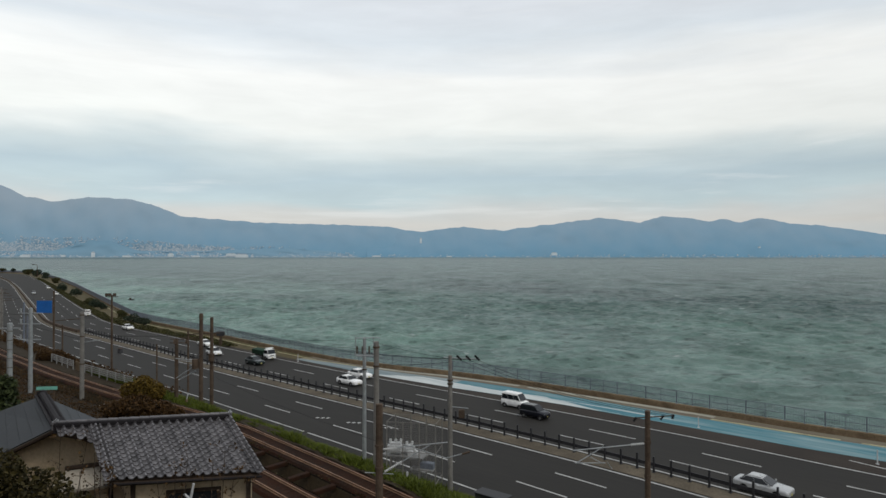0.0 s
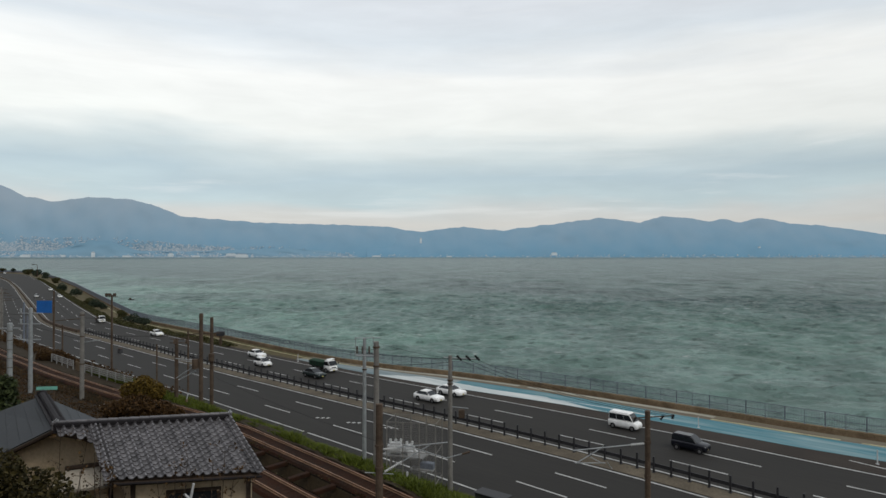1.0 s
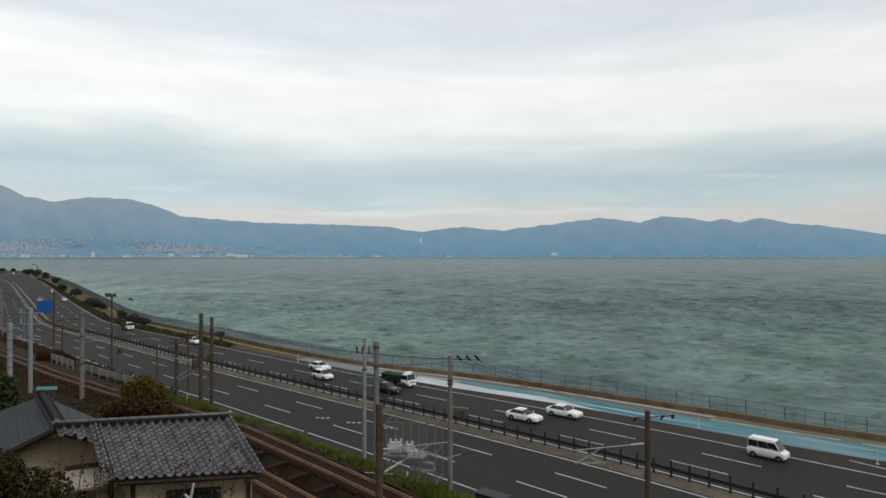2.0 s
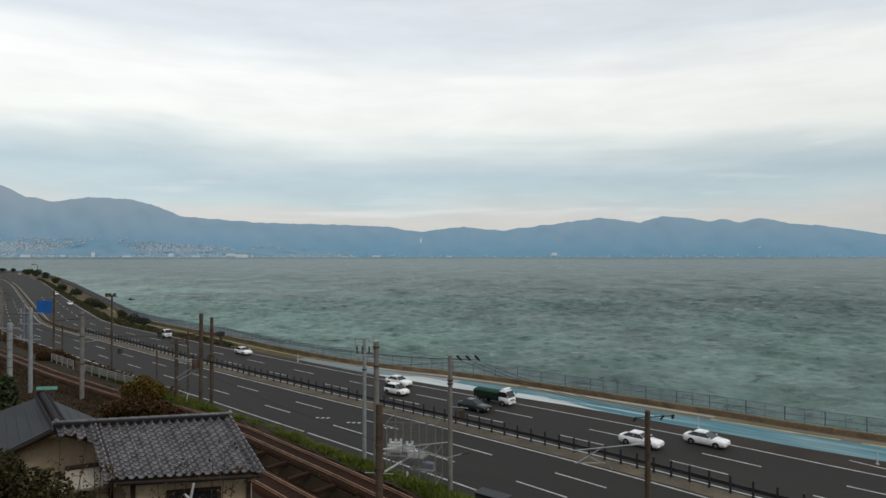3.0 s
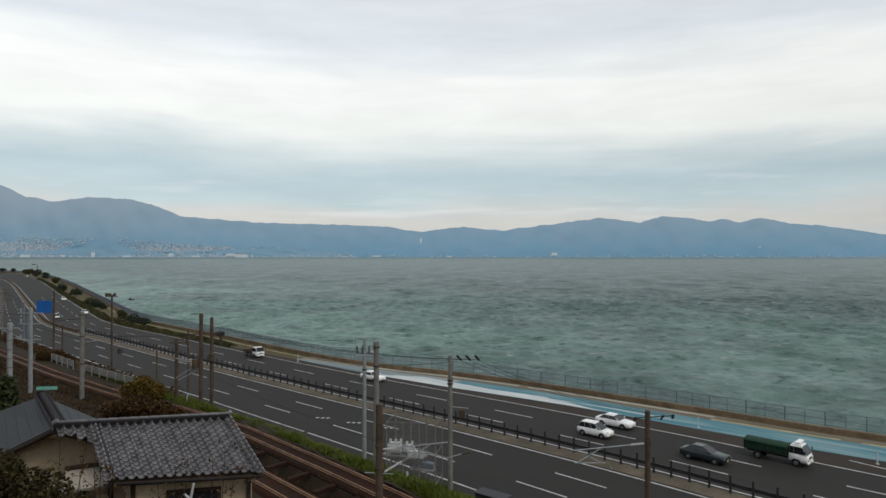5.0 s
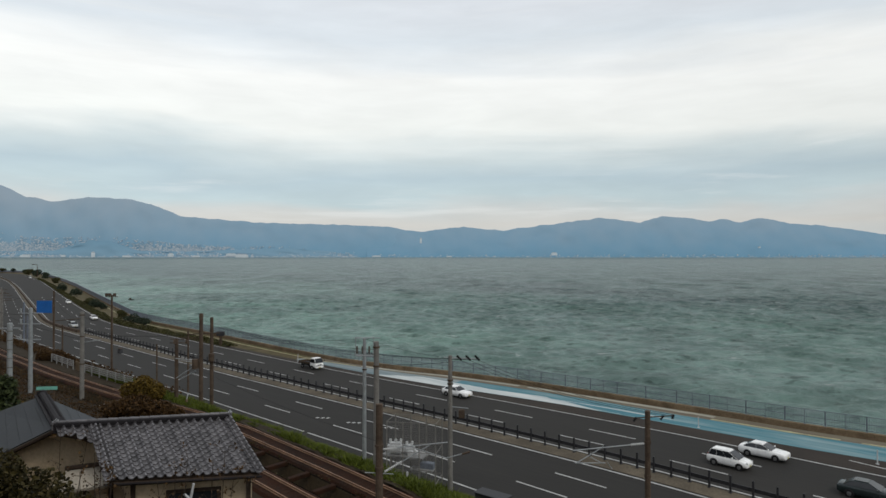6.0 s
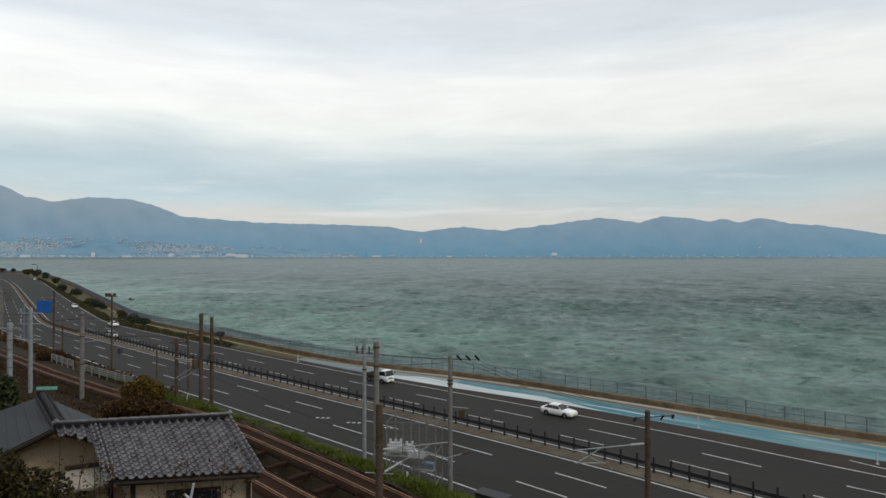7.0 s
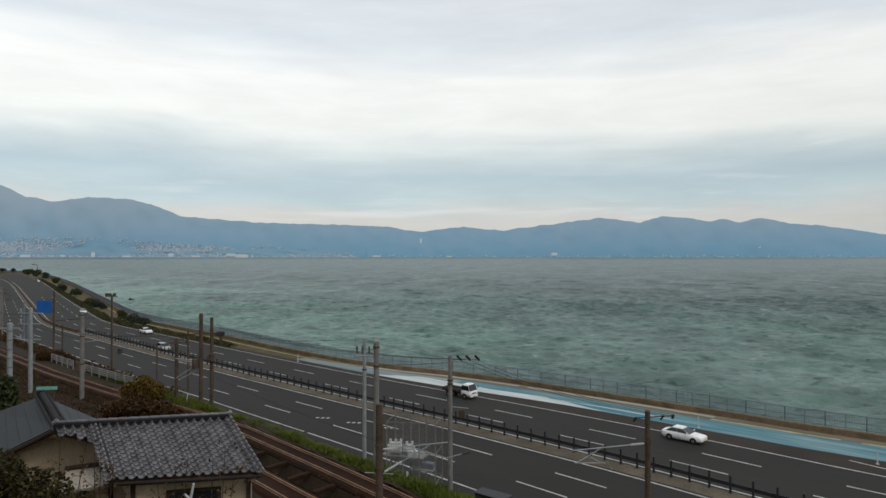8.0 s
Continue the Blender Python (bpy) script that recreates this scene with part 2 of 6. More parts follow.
def water_material():
    m = bpy.data.materials.new("sea_water")
    m.use_nodes = True
    t = m.node_tree
    b = t.nodes["Principled BSDF"]
    b.inputs["IOR"].default_value, b.inputs["Roughness"].default_value = 1.333, 0.32
    b.inputs["Specular IOR Level"].default_value = 0.42
    co = t.nodes.new("ShaderNodeTexCoord")

    def noise_at(sx, sy, scale, detail, rough=0.6, dist=0.0):
        mp = t.nodes.new("ShaderNodeMapping")
        mp.inputs["Scale"].default_value = (sx, sy, 1)
        mp.inputs["Rotation"].default_value = (0, 0, radians(-9))
        t.links.new(co.outputs["Object"], mp.inputs[0])
        n = t.nodes.new("ShaderNodeTexNoise")
        n.inputs["Scale"].default_value, n.inputs["Detail"].default_value = scale, detail
        n.inputs["Roughness"].default_value, n.inputs["Distortion"].default_value = rough, dist
        t.links.new(mp.outputs[0], n.inputs["Vector"])
        return n.outputs["Fac"]

    broad = noise_at(0.5, 1.0, 0.014, 4.0)
    chop = noise_at(0.7, 1.0, 0.55, 4.0, 0.66, 0.4)
    swell = noise_at(0.85, 1.0, 0.10, 9.0, 0.80, 0.2)
    small = noise_at(0.6, 1.0, 1.3, 3.0)
    r = t.nodes.new("ShaderNodeValToRGB")
    r.color_ramp.elements[0].position, r.color_ramp.elements[1].position = 0.38, 0.62
    r.color_ramp.elements[0].color, r.color_ramp.elements[1].color = (0.178, 0.262, 0.238, 1), (0.204, 0.326, 0.276, 1)
    t.links.new(broad, r.inputs[0])
    # turbid pale green water along the shore; wave-front shade painted in grey-blue farther out
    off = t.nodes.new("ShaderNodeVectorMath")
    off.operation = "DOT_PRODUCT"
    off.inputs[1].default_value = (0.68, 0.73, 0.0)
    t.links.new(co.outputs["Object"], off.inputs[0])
    offshore = t.nodes.new("ShaderNodeMapRange")
    offshore.inputs["From Min"].default_value, offshore.inputs["From Max"].default_value = 90, 360
    t.links.new(off.outputs["Value"], offshore.inputs["Value"])
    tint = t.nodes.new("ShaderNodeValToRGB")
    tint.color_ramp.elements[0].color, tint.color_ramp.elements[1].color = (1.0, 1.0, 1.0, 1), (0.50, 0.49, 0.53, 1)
    t.links.new(offshore.outputs[0], tint.inputs[0])
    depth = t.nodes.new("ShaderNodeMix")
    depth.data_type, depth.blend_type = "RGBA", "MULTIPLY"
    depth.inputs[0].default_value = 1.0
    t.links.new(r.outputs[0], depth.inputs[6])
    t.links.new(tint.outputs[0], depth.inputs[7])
    # light and dark of the wave faces, painted into the base colour from noise
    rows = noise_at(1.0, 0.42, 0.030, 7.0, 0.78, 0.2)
    swell_shade = t.nodes.new("ShaderNodeMapRange")
    swell_shade.inputs["From Min"].default_value, swell_shade.inputs["From Max"].default_value = 0.40, 0.60
    swell_shade.inputs["To Min"].default_value, swell_shade.inputs["To Max"].default_value = 0.84, 1.16
    t.links.new(swell, swell_shade.inputs["Value"])
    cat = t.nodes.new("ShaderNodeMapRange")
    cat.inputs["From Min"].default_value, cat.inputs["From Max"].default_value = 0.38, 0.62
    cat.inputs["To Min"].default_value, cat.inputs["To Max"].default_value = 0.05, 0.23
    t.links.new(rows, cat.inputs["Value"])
    t.links.new(cat.outputs[0], b.inputs["Specular IOR Level"])
    wave_shade = t.nodes.new("ShaderNodeMix")
    wave_shade.data_type, wave_shade.blend_type = "RGBA", "MULTIPLY"
    wave_shade.inputs[0].default_value = 1.0
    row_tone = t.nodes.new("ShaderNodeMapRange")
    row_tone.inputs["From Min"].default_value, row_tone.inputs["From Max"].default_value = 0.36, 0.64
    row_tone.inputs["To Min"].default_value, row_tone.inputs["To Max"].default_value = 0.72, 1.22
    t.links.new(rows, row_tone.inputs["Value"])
    row_shade = t.nodes.new("ShaderNodeMix")
    row_shade.data_type, row_shade.blend_type = "RGBA", "MULTIPLY"
    row_shade.inputs[0].default_value = 1.0
    t.links.new(depth.outputs[2], row_shade.inputs[6])
    t.links.new(row_tone.outputs[0], row_shade.inputs[7])
    # sparse dark strokes of shaded wave faces, also painted in
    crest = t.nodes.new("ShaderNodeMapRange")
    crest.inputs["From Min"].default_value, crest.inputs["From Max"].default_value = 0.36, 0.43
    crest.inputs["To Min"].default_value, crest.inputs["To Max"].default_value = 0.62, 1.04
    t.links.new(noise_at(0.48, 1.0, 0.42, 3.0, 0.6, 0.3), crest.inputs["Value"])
    stroke_shade = t.nodes.new("ShaderNodeMix")
    stroke_shade.data_type, stroke_shade.blend_type = "RGBA", "MULTIPLY"
    stroke_shade.inputs[0].default_value = 1.0
    t.links.new(row_shade.outputs[2], stroke_shade.inputs[6])
    t.links.new(crest.outputs[0], stroke_shade.inputs[7])
    t.links.new(stroke_shade.outputs[2], wave_shade.inputs[6])
    t.links.new(swell_shade.outputs[0], wave_shade.inputs[7])
    foam = t.nodes.new("ShaderNodeMapRange")
    foam.inputs["From Min"].default_value, foam.inputs["From Max"].default_value = 0.635, 0.71
    foam.inputs["To Max"].default_value = 0.75
    fm = noise_at(0.36, 1.0, 0.24, 6.0, 0.68, 0.4)
    t.links.new(fm, foam.inputs["Value"])
    mx = t.nodes.new("ShaderNodeMix")
    mx.data_type = "RGBA"
    mx.inputs[7].default_value = (0.55, 0.58, 0.57, 1)
    t.links.new(foam.outputs[0], mx.inputs[0])
    t.links.new(wave_shade.outputs[2], mx.inputs[6])
    t.links.new(mx.outputs[2], b.inputs["Base Color"])
    add = t.nodes.new("ShaderNodeMath")
    add.operation = "MULTIPLY_ADD"
    add.inputs[1].default_value = 0.25
    t.links.new(small, add.inputs[0])
    add2 = t.nodes.new("ShaderNodeMath")
    add2.operation = "MULTIPLY_ADD"
    add2.inputs[1].default_value = 2.2
    t.links.new(swell, add2.inputs[0])
    t.links.new(chop, add2.inputs[2])
    t.links.new(add2.outputs[0], add.inputs[2])
    bp = t.nodes.new("ShaderNodeBump")
    bp.inputs["Strength"].default_value, bp.inputs["Distance"].default_value = 1.0, 0.8
    t.links.new(add.outputs[0], bp.inputs["Height"])
    t.links.new(bp.outputs[0], b.inputs["Normal"])
    return m


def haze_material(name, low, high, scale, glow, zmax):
    """Far land behind kilometres of air: haze painted in as bluish colour and a faint glow, graded by height."""
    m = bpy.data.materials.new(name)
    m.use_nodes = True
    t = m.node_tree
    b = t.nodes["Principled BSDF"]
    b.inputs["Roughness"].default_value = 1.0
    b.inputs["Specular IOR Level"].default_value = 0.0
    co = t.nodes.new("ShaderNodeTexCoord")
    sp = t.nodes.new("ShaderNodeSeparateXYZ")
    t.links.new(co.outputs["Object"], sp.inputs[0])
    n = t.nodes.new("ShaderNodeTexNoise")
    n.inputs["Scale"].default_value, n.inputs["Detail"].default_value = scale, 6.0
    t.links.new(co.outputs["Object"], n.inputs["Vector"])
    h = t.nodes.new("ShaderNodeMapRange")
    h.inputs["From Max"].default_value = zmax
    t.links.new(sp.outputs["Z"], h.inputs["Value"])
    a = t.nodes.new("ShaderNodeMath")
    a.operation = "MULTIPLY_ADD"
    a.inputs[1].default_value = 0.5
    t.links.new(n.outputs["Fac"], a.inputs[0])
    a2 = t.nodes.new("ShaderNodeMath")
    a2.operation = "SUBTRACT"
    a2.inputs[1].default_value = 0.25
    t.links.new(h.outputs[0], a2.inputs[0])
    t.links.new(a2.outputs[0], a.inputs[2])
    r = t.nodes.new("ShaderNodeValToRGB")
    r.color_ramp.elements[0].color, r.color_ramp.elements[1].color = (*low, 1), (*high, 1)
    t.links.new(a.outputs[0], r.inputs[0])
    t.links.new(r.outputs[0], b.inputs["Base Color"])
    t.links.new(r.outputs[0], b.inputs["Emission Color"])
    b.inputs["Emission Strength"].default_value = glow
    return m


WATER = water_material()
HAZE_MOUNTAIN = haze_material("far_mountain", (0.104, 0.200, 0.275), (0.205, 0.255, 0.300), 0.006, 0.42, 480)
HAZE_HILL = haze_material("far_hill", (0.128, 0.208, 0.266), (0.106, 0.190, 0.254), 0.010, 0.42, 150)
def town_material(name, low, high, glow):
    """Far roofs and walls: the hills' haze painted in as colour and glow, each house in its own tone."""
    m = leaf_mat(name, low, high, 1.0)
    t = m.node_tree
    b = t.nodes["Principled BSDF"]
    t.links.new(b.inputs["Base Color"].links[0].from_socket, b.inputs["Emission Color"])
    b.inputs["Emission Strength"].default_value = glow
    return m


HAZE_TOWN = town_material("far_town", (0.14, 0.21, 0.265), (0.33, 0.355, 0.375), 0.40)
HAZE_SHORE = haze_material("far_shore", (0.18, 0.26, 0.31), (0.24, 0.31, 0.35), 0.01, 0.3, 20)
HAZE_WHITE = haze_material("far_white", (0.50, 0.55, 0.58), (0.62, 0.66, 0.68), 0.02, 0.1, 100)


# ---- mesh helpers ----
def mesh_of(name, verts, faces, material, smooth=False):
    me = bpy.data.meshes.new(name)
    me.from_pydata([tuple(v) for v in verts], [], [tuple(f) for f in faces])
    me.materials.append(material)
    if smooth:
        me.polygons.foreach_set("use_smooth", [True] * len(me.polygons))
    me.update()
    return me


def put(name, data, parent=None, label="", m=None):
    """Links a mesh as a thing or, with a parent, as its part."""
    ob = new(name, data)
    if parent is not None:
        ob.parent = parent
    if m is not None:
        ob.matrix_basis = m
    return tagged(ob, label) if label else ob


def part(name, bm, material, parent=None, label="", m=None, smooth=False):
    me = bpy.data.meshes.new(name)
    bmesh.ops.recalc_face_normals(bm, faces=bm.faces[:])
    if smooth:
        for f in bm.faces:
            f.smooth = True
    bm.to_mesh(me)
    bm.free()
    me.materials.append(material)
    return put(name, me, parent, label, m)


def holder(name, label, category, m=None, group="", kind=""):
    ob = new(name)
    ob.empty_display_size = 0.2
    if m is not None:
        ob.matrix_basis = m
    return tagged(ob, label, category, group, kind)


def add_box(bm, size, m=None, bevel=0.0):
    r = bmesh.ops.create_cube(bm, size=1.0, matrix=(m or Matrix()) @ Matrix.Diagonal((*size, 1)))
    if bevel:
        vs = set(r["verts"])
        es = [e for e in bm.edges if e.verts[0] in vs and e.verts[1] in vs]
        bmesh.ops.bevel(bm, geom=es, offset=bevel, segments=2, affect="EDGES")
    return bm


def box_bm(size, m=None, bevel=0.0):
    return add_box(bmesh.new(), size, m, bevel)


def add_tube(bm, a, b, r1, r2=None, seg=10):
    a, b = Vector(a), Vector(b)
    d = b - a
    m = Matrix.Translation((a + b) / 2) @ d.to_track_quat("Z", "Y").to_matrix().to_4x4()
    bmesh.ops.create_cone(bm, cap_ends=True, segments=seg, radius1=r1, radius2=r1 if r2 is None else r2, depth=d.length, matrix=m)
    return bm


def tube_bm(a, b, r1, r2=None, seg=10):
    return add_tube(bmesh.new(), a, b, r1, r2, seg)


def leaves(rng, centres, size, squash=1.0):
    """Small folded leaves, one island each, at the given centres."""
    n = len(centres)
    q = rng.normal(size=(n, 2, 3))
    a = q[:, 0] / np.linalg.norm(q[:, 0], axis=1, keepdims=True)
    b = np.cross(a, q[:, 1])
    b /= np.linalg.norm(b, axis=1, keepdims=True)
    c = np.cross(a, b)
    s = (size * rng.uniform(0.6, 1.3, n))[:, None]
    p = np.asarray(centres)
    a, b, c = a * s, b * s * 0.55, c * s * 0.2
    v = np.stack([p - a, p + b + c, p + a, p - b + c], 1).reshape(-1, 3)
    v[:, 2] = v[:, 2] if squash == 1.0 else p.repeat(4, 0)[:, 2] + (v[:, 2] - p.repeat(4, 0)[:, 2]) * squash
    i = np.arange(n)[:, None] * 4
    f = np.concatenate([i + [0, 1, 2], i + [0, 2, 3]], 0)
    return v, f


def crown_points(rng, n, lumps):
    """Points in the shells of several lumps (x, y, z, rx, ry, rz), so that the outline is uneven and has gaps."""
    k = rng.integers(0, len(lumps), n)
    l = np.array(lumps)[k]
    d = rng.normal(size=(n, 3))
    d /= np.linalg.norm(d, axis=1, keepdims=True)
    return l[:, :3] + d * l[:, 3:] * (rng.uniform(0.25, 1.0, n) ** 0.45)[:, None]


# ---- the coast: a line along the seaward edge line; s runs along it towards the viewer, o across it to the inland side ----
COAST = [(-900, 712), (-640, 704), (-520, 684), (-436.6, 640.0), (-329.1, 509.1), (-241.0, 386.3), (-198.3, 324.7), (-124.3, 219.7), (-97.4, 183.7),
         (-63.0, 150.0), (-17.7, 107.6), (9.3, 84.5), (26.4, 69.3), (39.7, 56.2), (62, 36), (84, 14), (150, -50), (260, -160)]


def glide(ctrl, n=40):
    p = np.array(ctrl, float)
    p = np.vstack([2 * p[0] - p[1], p, 2 * p[-1] - p[-2]])
    out = []
    for i in range(1, len(p) - 2):
        p0, p1, p2, p3 = p[i - 1:i + 3]
        t1 = np.linalg.norm(p1 - p0) ** 0.5
        t2 = t1 + np.linalg.norm(p2 - p1) ** 0.5
        t3 = t2 + np.linalg.norm(p3 - p2) ** 0.5
        for t in np.linspace(t1, t2, n, endpoint=False):
            a1 = (t1 - t) / t1 * p0 + t / t1 * p1
            a2 = (t2 - t) / (t2 - t1) * p1 + (t - t1) / (t2 - t1) * p2
            a3 = (t3 - t) / (t3 - t2) * p2 + (t - t2) / (t3 - t2) * p3
            b1 = (t2 - t) / t2 * a1 + t / t2 * a2
            b2 = (t3 - t) / (t3 - t1) * a2 + (t - t1) / (t3 - t1) * a3
            out.append((t2 - t) / (t2 - t1) * b1 + (t - t1) / (t2 - t1) * b2)
    return np.array(out + [p[-2]])


LINE = glide(COAST)
RUN = np.r_[0, np.cumsum(np.hypot(*np.diff(LINE, axis=0).T))]
RUN += 529.587 - RUN[240]
TAN = np.gradient(LINE, axis=0)
TAN /= np.hypot(*TAN.T)[:, None]
S_MIN, S_MAX = float(RUN[0]), float(RUN[-1])
ROAD_Z = 6.0


def wide(s):
    """The road widens a little towards the viewer."""
    return 1 + 0.125 * min(1.3, max(0.0, (s - 815) / 65))


def at(s, o, z=0.0):
    x, y = np.interp(s, RUN, LINE[:, 0]), np.interp(s, RUN, LINE[:, 1])
    tx, ty = np.interp(s, RUN, TAN[:, 0]), np.interp(s, RUN, TAN[:, 1])
    k = 1 / math.hypot(tx, ty)
    return Vector((x + ty * k * o, y - tx * k * o, z))


def heading(s):
    return math.degrees(math.atan2(np.interp(s, RUN, TAN[:, 1]), np.interp(s, RUN, TAN[:, 0])))


def along(s, o, z):
    """A pose on the coast line, its x axis along the road towards the viewer."""
    p = at(s, o)
    return pose(p.x, p.y, z, 0, 0, heading(s))


def table(rows):
    a = np.array(rows, float)
    return lambda s: float(np.interp(s, a[:, 0], a[:, 1]))


def flare(s, o):
    """Towards the far bend the median and its lines swing inland."""
    k = min(1.0, max(0.0, (o - 7.8) / 3)) * min(1.0, max(0.0, (25 - o) / 9))
    return k * float(np.interp(s, [250, 440, 540, 608, 680, 722], [8.0, 3.8, 2.2, 1.6, 1.2, 0.0]))


def lane(o):
    return lambda s: o * wide(s) + flare(s, o)


wall_o = table([(-300, -15), (150, -15), (293, -12.6), (476, -13.1), (560, -12.0), (640, -10.8), (709, -9.2), (740, -8.6), (760, -8.2), (787, -7.0), (806, -6.7), (820, -8.3), (829, -10.2), (838, -11.1), (845, -11.5), (858, -11.7), (869, -11.9), (879, -12.3), (888, -13.4), (950, -15), (1400, -15)])
blue_far = table([(796, -3.6), (806, -4.8), (822, -6.4), (836, -8.2), (847, -8.8), (858, -9.0), (868, -8.9), (880, -9.8), (889, -10.9), (950, -12)])
blue_near = table([(796, -2.6), (806, -2.4), (822, -2.3), (836, -2.7), (854, -4.1), (872, -4.2), (881, -4.6), (889, -5.6), (950, -7)])
track_o = table([(-300, 38.6), (771, 38.6), (800, 38.3), (819, 37.4), (835, 36.4), (843, 36.45), (852, 37.3), (859, 37.95), (868, 38.8), (890, 41.1), (950, 45.6), (1400, 45.6)])


def stations(s0, s1, step):
    return np.linspace(s0, s1, max(2, int(round((s1 - s0) / step)) + 1))


def strip(edges, s0, s1, step=4.0, closed=False):
    """Verts and faces of a band along the coast; edges: functions of s that give (o, z)."""
    ss = stations(s0, s1, step)
    v, f, n = [], [], len(edges)
    for s in ss:
        for e in edges:
            o, z = e(s)
            v.append(at(s, o, z))
    last = n if closed else n - 1
    for i in range(len(ss) - 1):
        for j in range(last):
            a, b = i * n + j, i * n + (j + 1) % n
            f.append((a, a + n, b + n, b))
    if closed:
        f += [tuple(range(n)), tuple(reversed(range(len(v) - n, len(v))))]
    return v, f


def slab(name, o1, o2, s0, s1, z, material, parent=None, label="", step=4.0, thick=0.03):
    """A low slab that follows the coast."""
    v, f = strip([lambda s: (o1(s), z - thick), lambda s: (o1(s), z), lambda s: (o2(s), z), lambda s: (o2(s), z - thick)], s0, s1, step, True)
    return put(name, mesh_of(name, v, f, material), parent, label)


# ---- sea ----
def build_sea():
    def graded(a, b, fine, lo, hi, grow=1.06):
        mid = list(np.arange(a, b + 0.01, fine))
        up, d = [], fine
        x = mid[-1]
        while x < hi:
            d *= grow
            x = min(hi, x + d)
            up.append(x)
        dn, d, x = [], fine, mid[0]
        while x > lo:
            d *= grow
            x = max(lo, x - d)
            dn.append(x)
        return np.array(dn[::-1] + mid + up)

    xs, ys = graded(-200, 300, 1.0, -5200, 5200, 1.05), graded(62, 330, 0.75, -300, 4990, 1.012)
    gx, gy = np.meshgrid(xs, ys)
    cx, cy = np.meshgrid(np.gradient(xs), np.gradient(ys))
    rng = np.random.default_rng(5)
    z = np.zeros_like(gx)
    for k in range(54):
        wl = rng.uniform(2.6, 7) if k < 34 else rng.uniform(7, 14) if k < 42 else rng.uniform(14, 40)
        ang = radians(-98 + rng.normal(0, 26))
        kx, ky = math.cos(ang) * 2 * math.pi / wl, math.sin(ang) * 2 * math.pi / wl
        fade = np.clip(1.6 - 4.0 * np.maximum(cx * abs(kx), cy * abs(ky)) / (2 * math.pi), 0, 1)
        ph = kx * gx + ky * gy + rng.uniform(0, 6.3) + 0.8 * np.sin(gx / rng.uniform(18, 50) + rng.uniform(0, 6)) + 0.6 * np.sin(gy / rng.uniform(18, 50))
        z += fade * (0.0125 if k < 34 else 0.0086) * min(wl, 8 if k < 42 else 22) * (1 - 2 * np.abs(np.sin(ph / 2)) ** 0.8 + 0.25)
    ny, nx = gx.shape
    me = bpy.data.meshes.new("water")
    v = np.stack([gx, gy, z], -1).reshape(-1, 3)
    i = (np.arange(ny - 1)[:, None] * nx + np.arange(nx - 1)).reshape(-1, 1)
    f = i + np.array([0, 1, nx + 1, nx])
    me.vertices.add(len(v))
    me.vertices.foreach_set("co", v.ravel().astype(np.float32))
    me.loops.add(f.size)
    me.loops.foreach_set("vertex_index", f.ravel().astype(np.int32))
    me.polygons.add(len(f))
    me.polygons.foreach_set("loop_start", np.arange(0, f.size, 4, dtype=np.int32))
    me.polygons.foreach_set("use_smooth", np.ones(len(f), dtype=bool))
    me.update(calc_edges=True)
    me.validate()
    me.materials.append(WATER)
    return tagged(put("water", me), "choppy grey-green sea with small whitecaps", "sea", kind="structure")


SEA = build_sea()


# ---- far shore ----
def backdrop_range(name, ridge, y0, y1, material, label, rough, seed):
    """A mountain range: foot at y0, crest at y1, with spurs and gullies between."""
    r = np.array(ridge, float)
    xs = np.arange(r[0, 0], r[-1, 0] + 1, 22.0)
    h = np.interp(xs, r[:, 0], r[:, 1])
    v, f, rows = [], [], 14
    for i, x in enumerate(xs):
        hh = h[i] + noise.noise(Vector((x / 90, seed, 0))) * rough + noise.noise(Vector((x / 35, seed, 4))) * rough * 0.5
        for j in range(rows):
            t = j / (rows - 1)
            spur = noise.noise(Vector((x / 160, t * 2.2, seed + 3))) * 110 * t * (1 - t) * 2
            yy = y0 + (y1 - y0) * t + spur * 0.9
            v.append((x * yy / y1, yy, -4 + (hh + 4) * (t ** 0.85) + spur * 0.25 * (hh / 200)))
    for i in range(len(xs) - 1):
        for j in range(rows - 1):
            a = i * rows + j
            f.append((a, a + rows, a + rows + 1, a + 1))
    return tagged(put(name, mesh_of(name, v, f, material, True)), label, "mountains", kind="structure")


def px_ridge(rows, depth):
    """Crest points given as bearing (in thousandths) and rise (in thousandths) seen from the hillside."""
    return [(b / 1000 * depth, 26 + r / 1000 * depth) for b, r in rows]


WEST = px_ridge([(-760, 112), (-700, 109), (-686, 104), (-660, 90), (-645, 90), (-620, 83), (-590, 86), (-565, 90), (-530, 89), (-490, 86), (-450, 75), (-415, 60), (-360, 55), (-290, 50), (-240, 48), (-190, 47), (-130, 45), (-82, 43), (-60, 38), (-20, 33), (30, 26)], 4960)
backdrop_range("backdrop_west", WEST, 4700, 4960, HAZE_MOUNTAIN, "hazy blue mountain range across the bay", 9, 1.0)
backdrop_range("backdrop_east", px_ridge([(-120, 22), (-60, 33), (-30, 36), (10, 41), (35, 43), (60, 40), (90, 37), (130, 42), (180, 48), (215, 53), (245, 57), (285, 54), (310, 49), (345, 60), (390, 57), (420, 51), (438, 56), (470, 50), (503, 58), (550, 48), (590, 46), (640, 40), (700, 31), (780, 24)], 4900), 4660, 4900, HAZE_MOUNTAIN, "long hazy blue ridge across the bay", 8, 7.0)
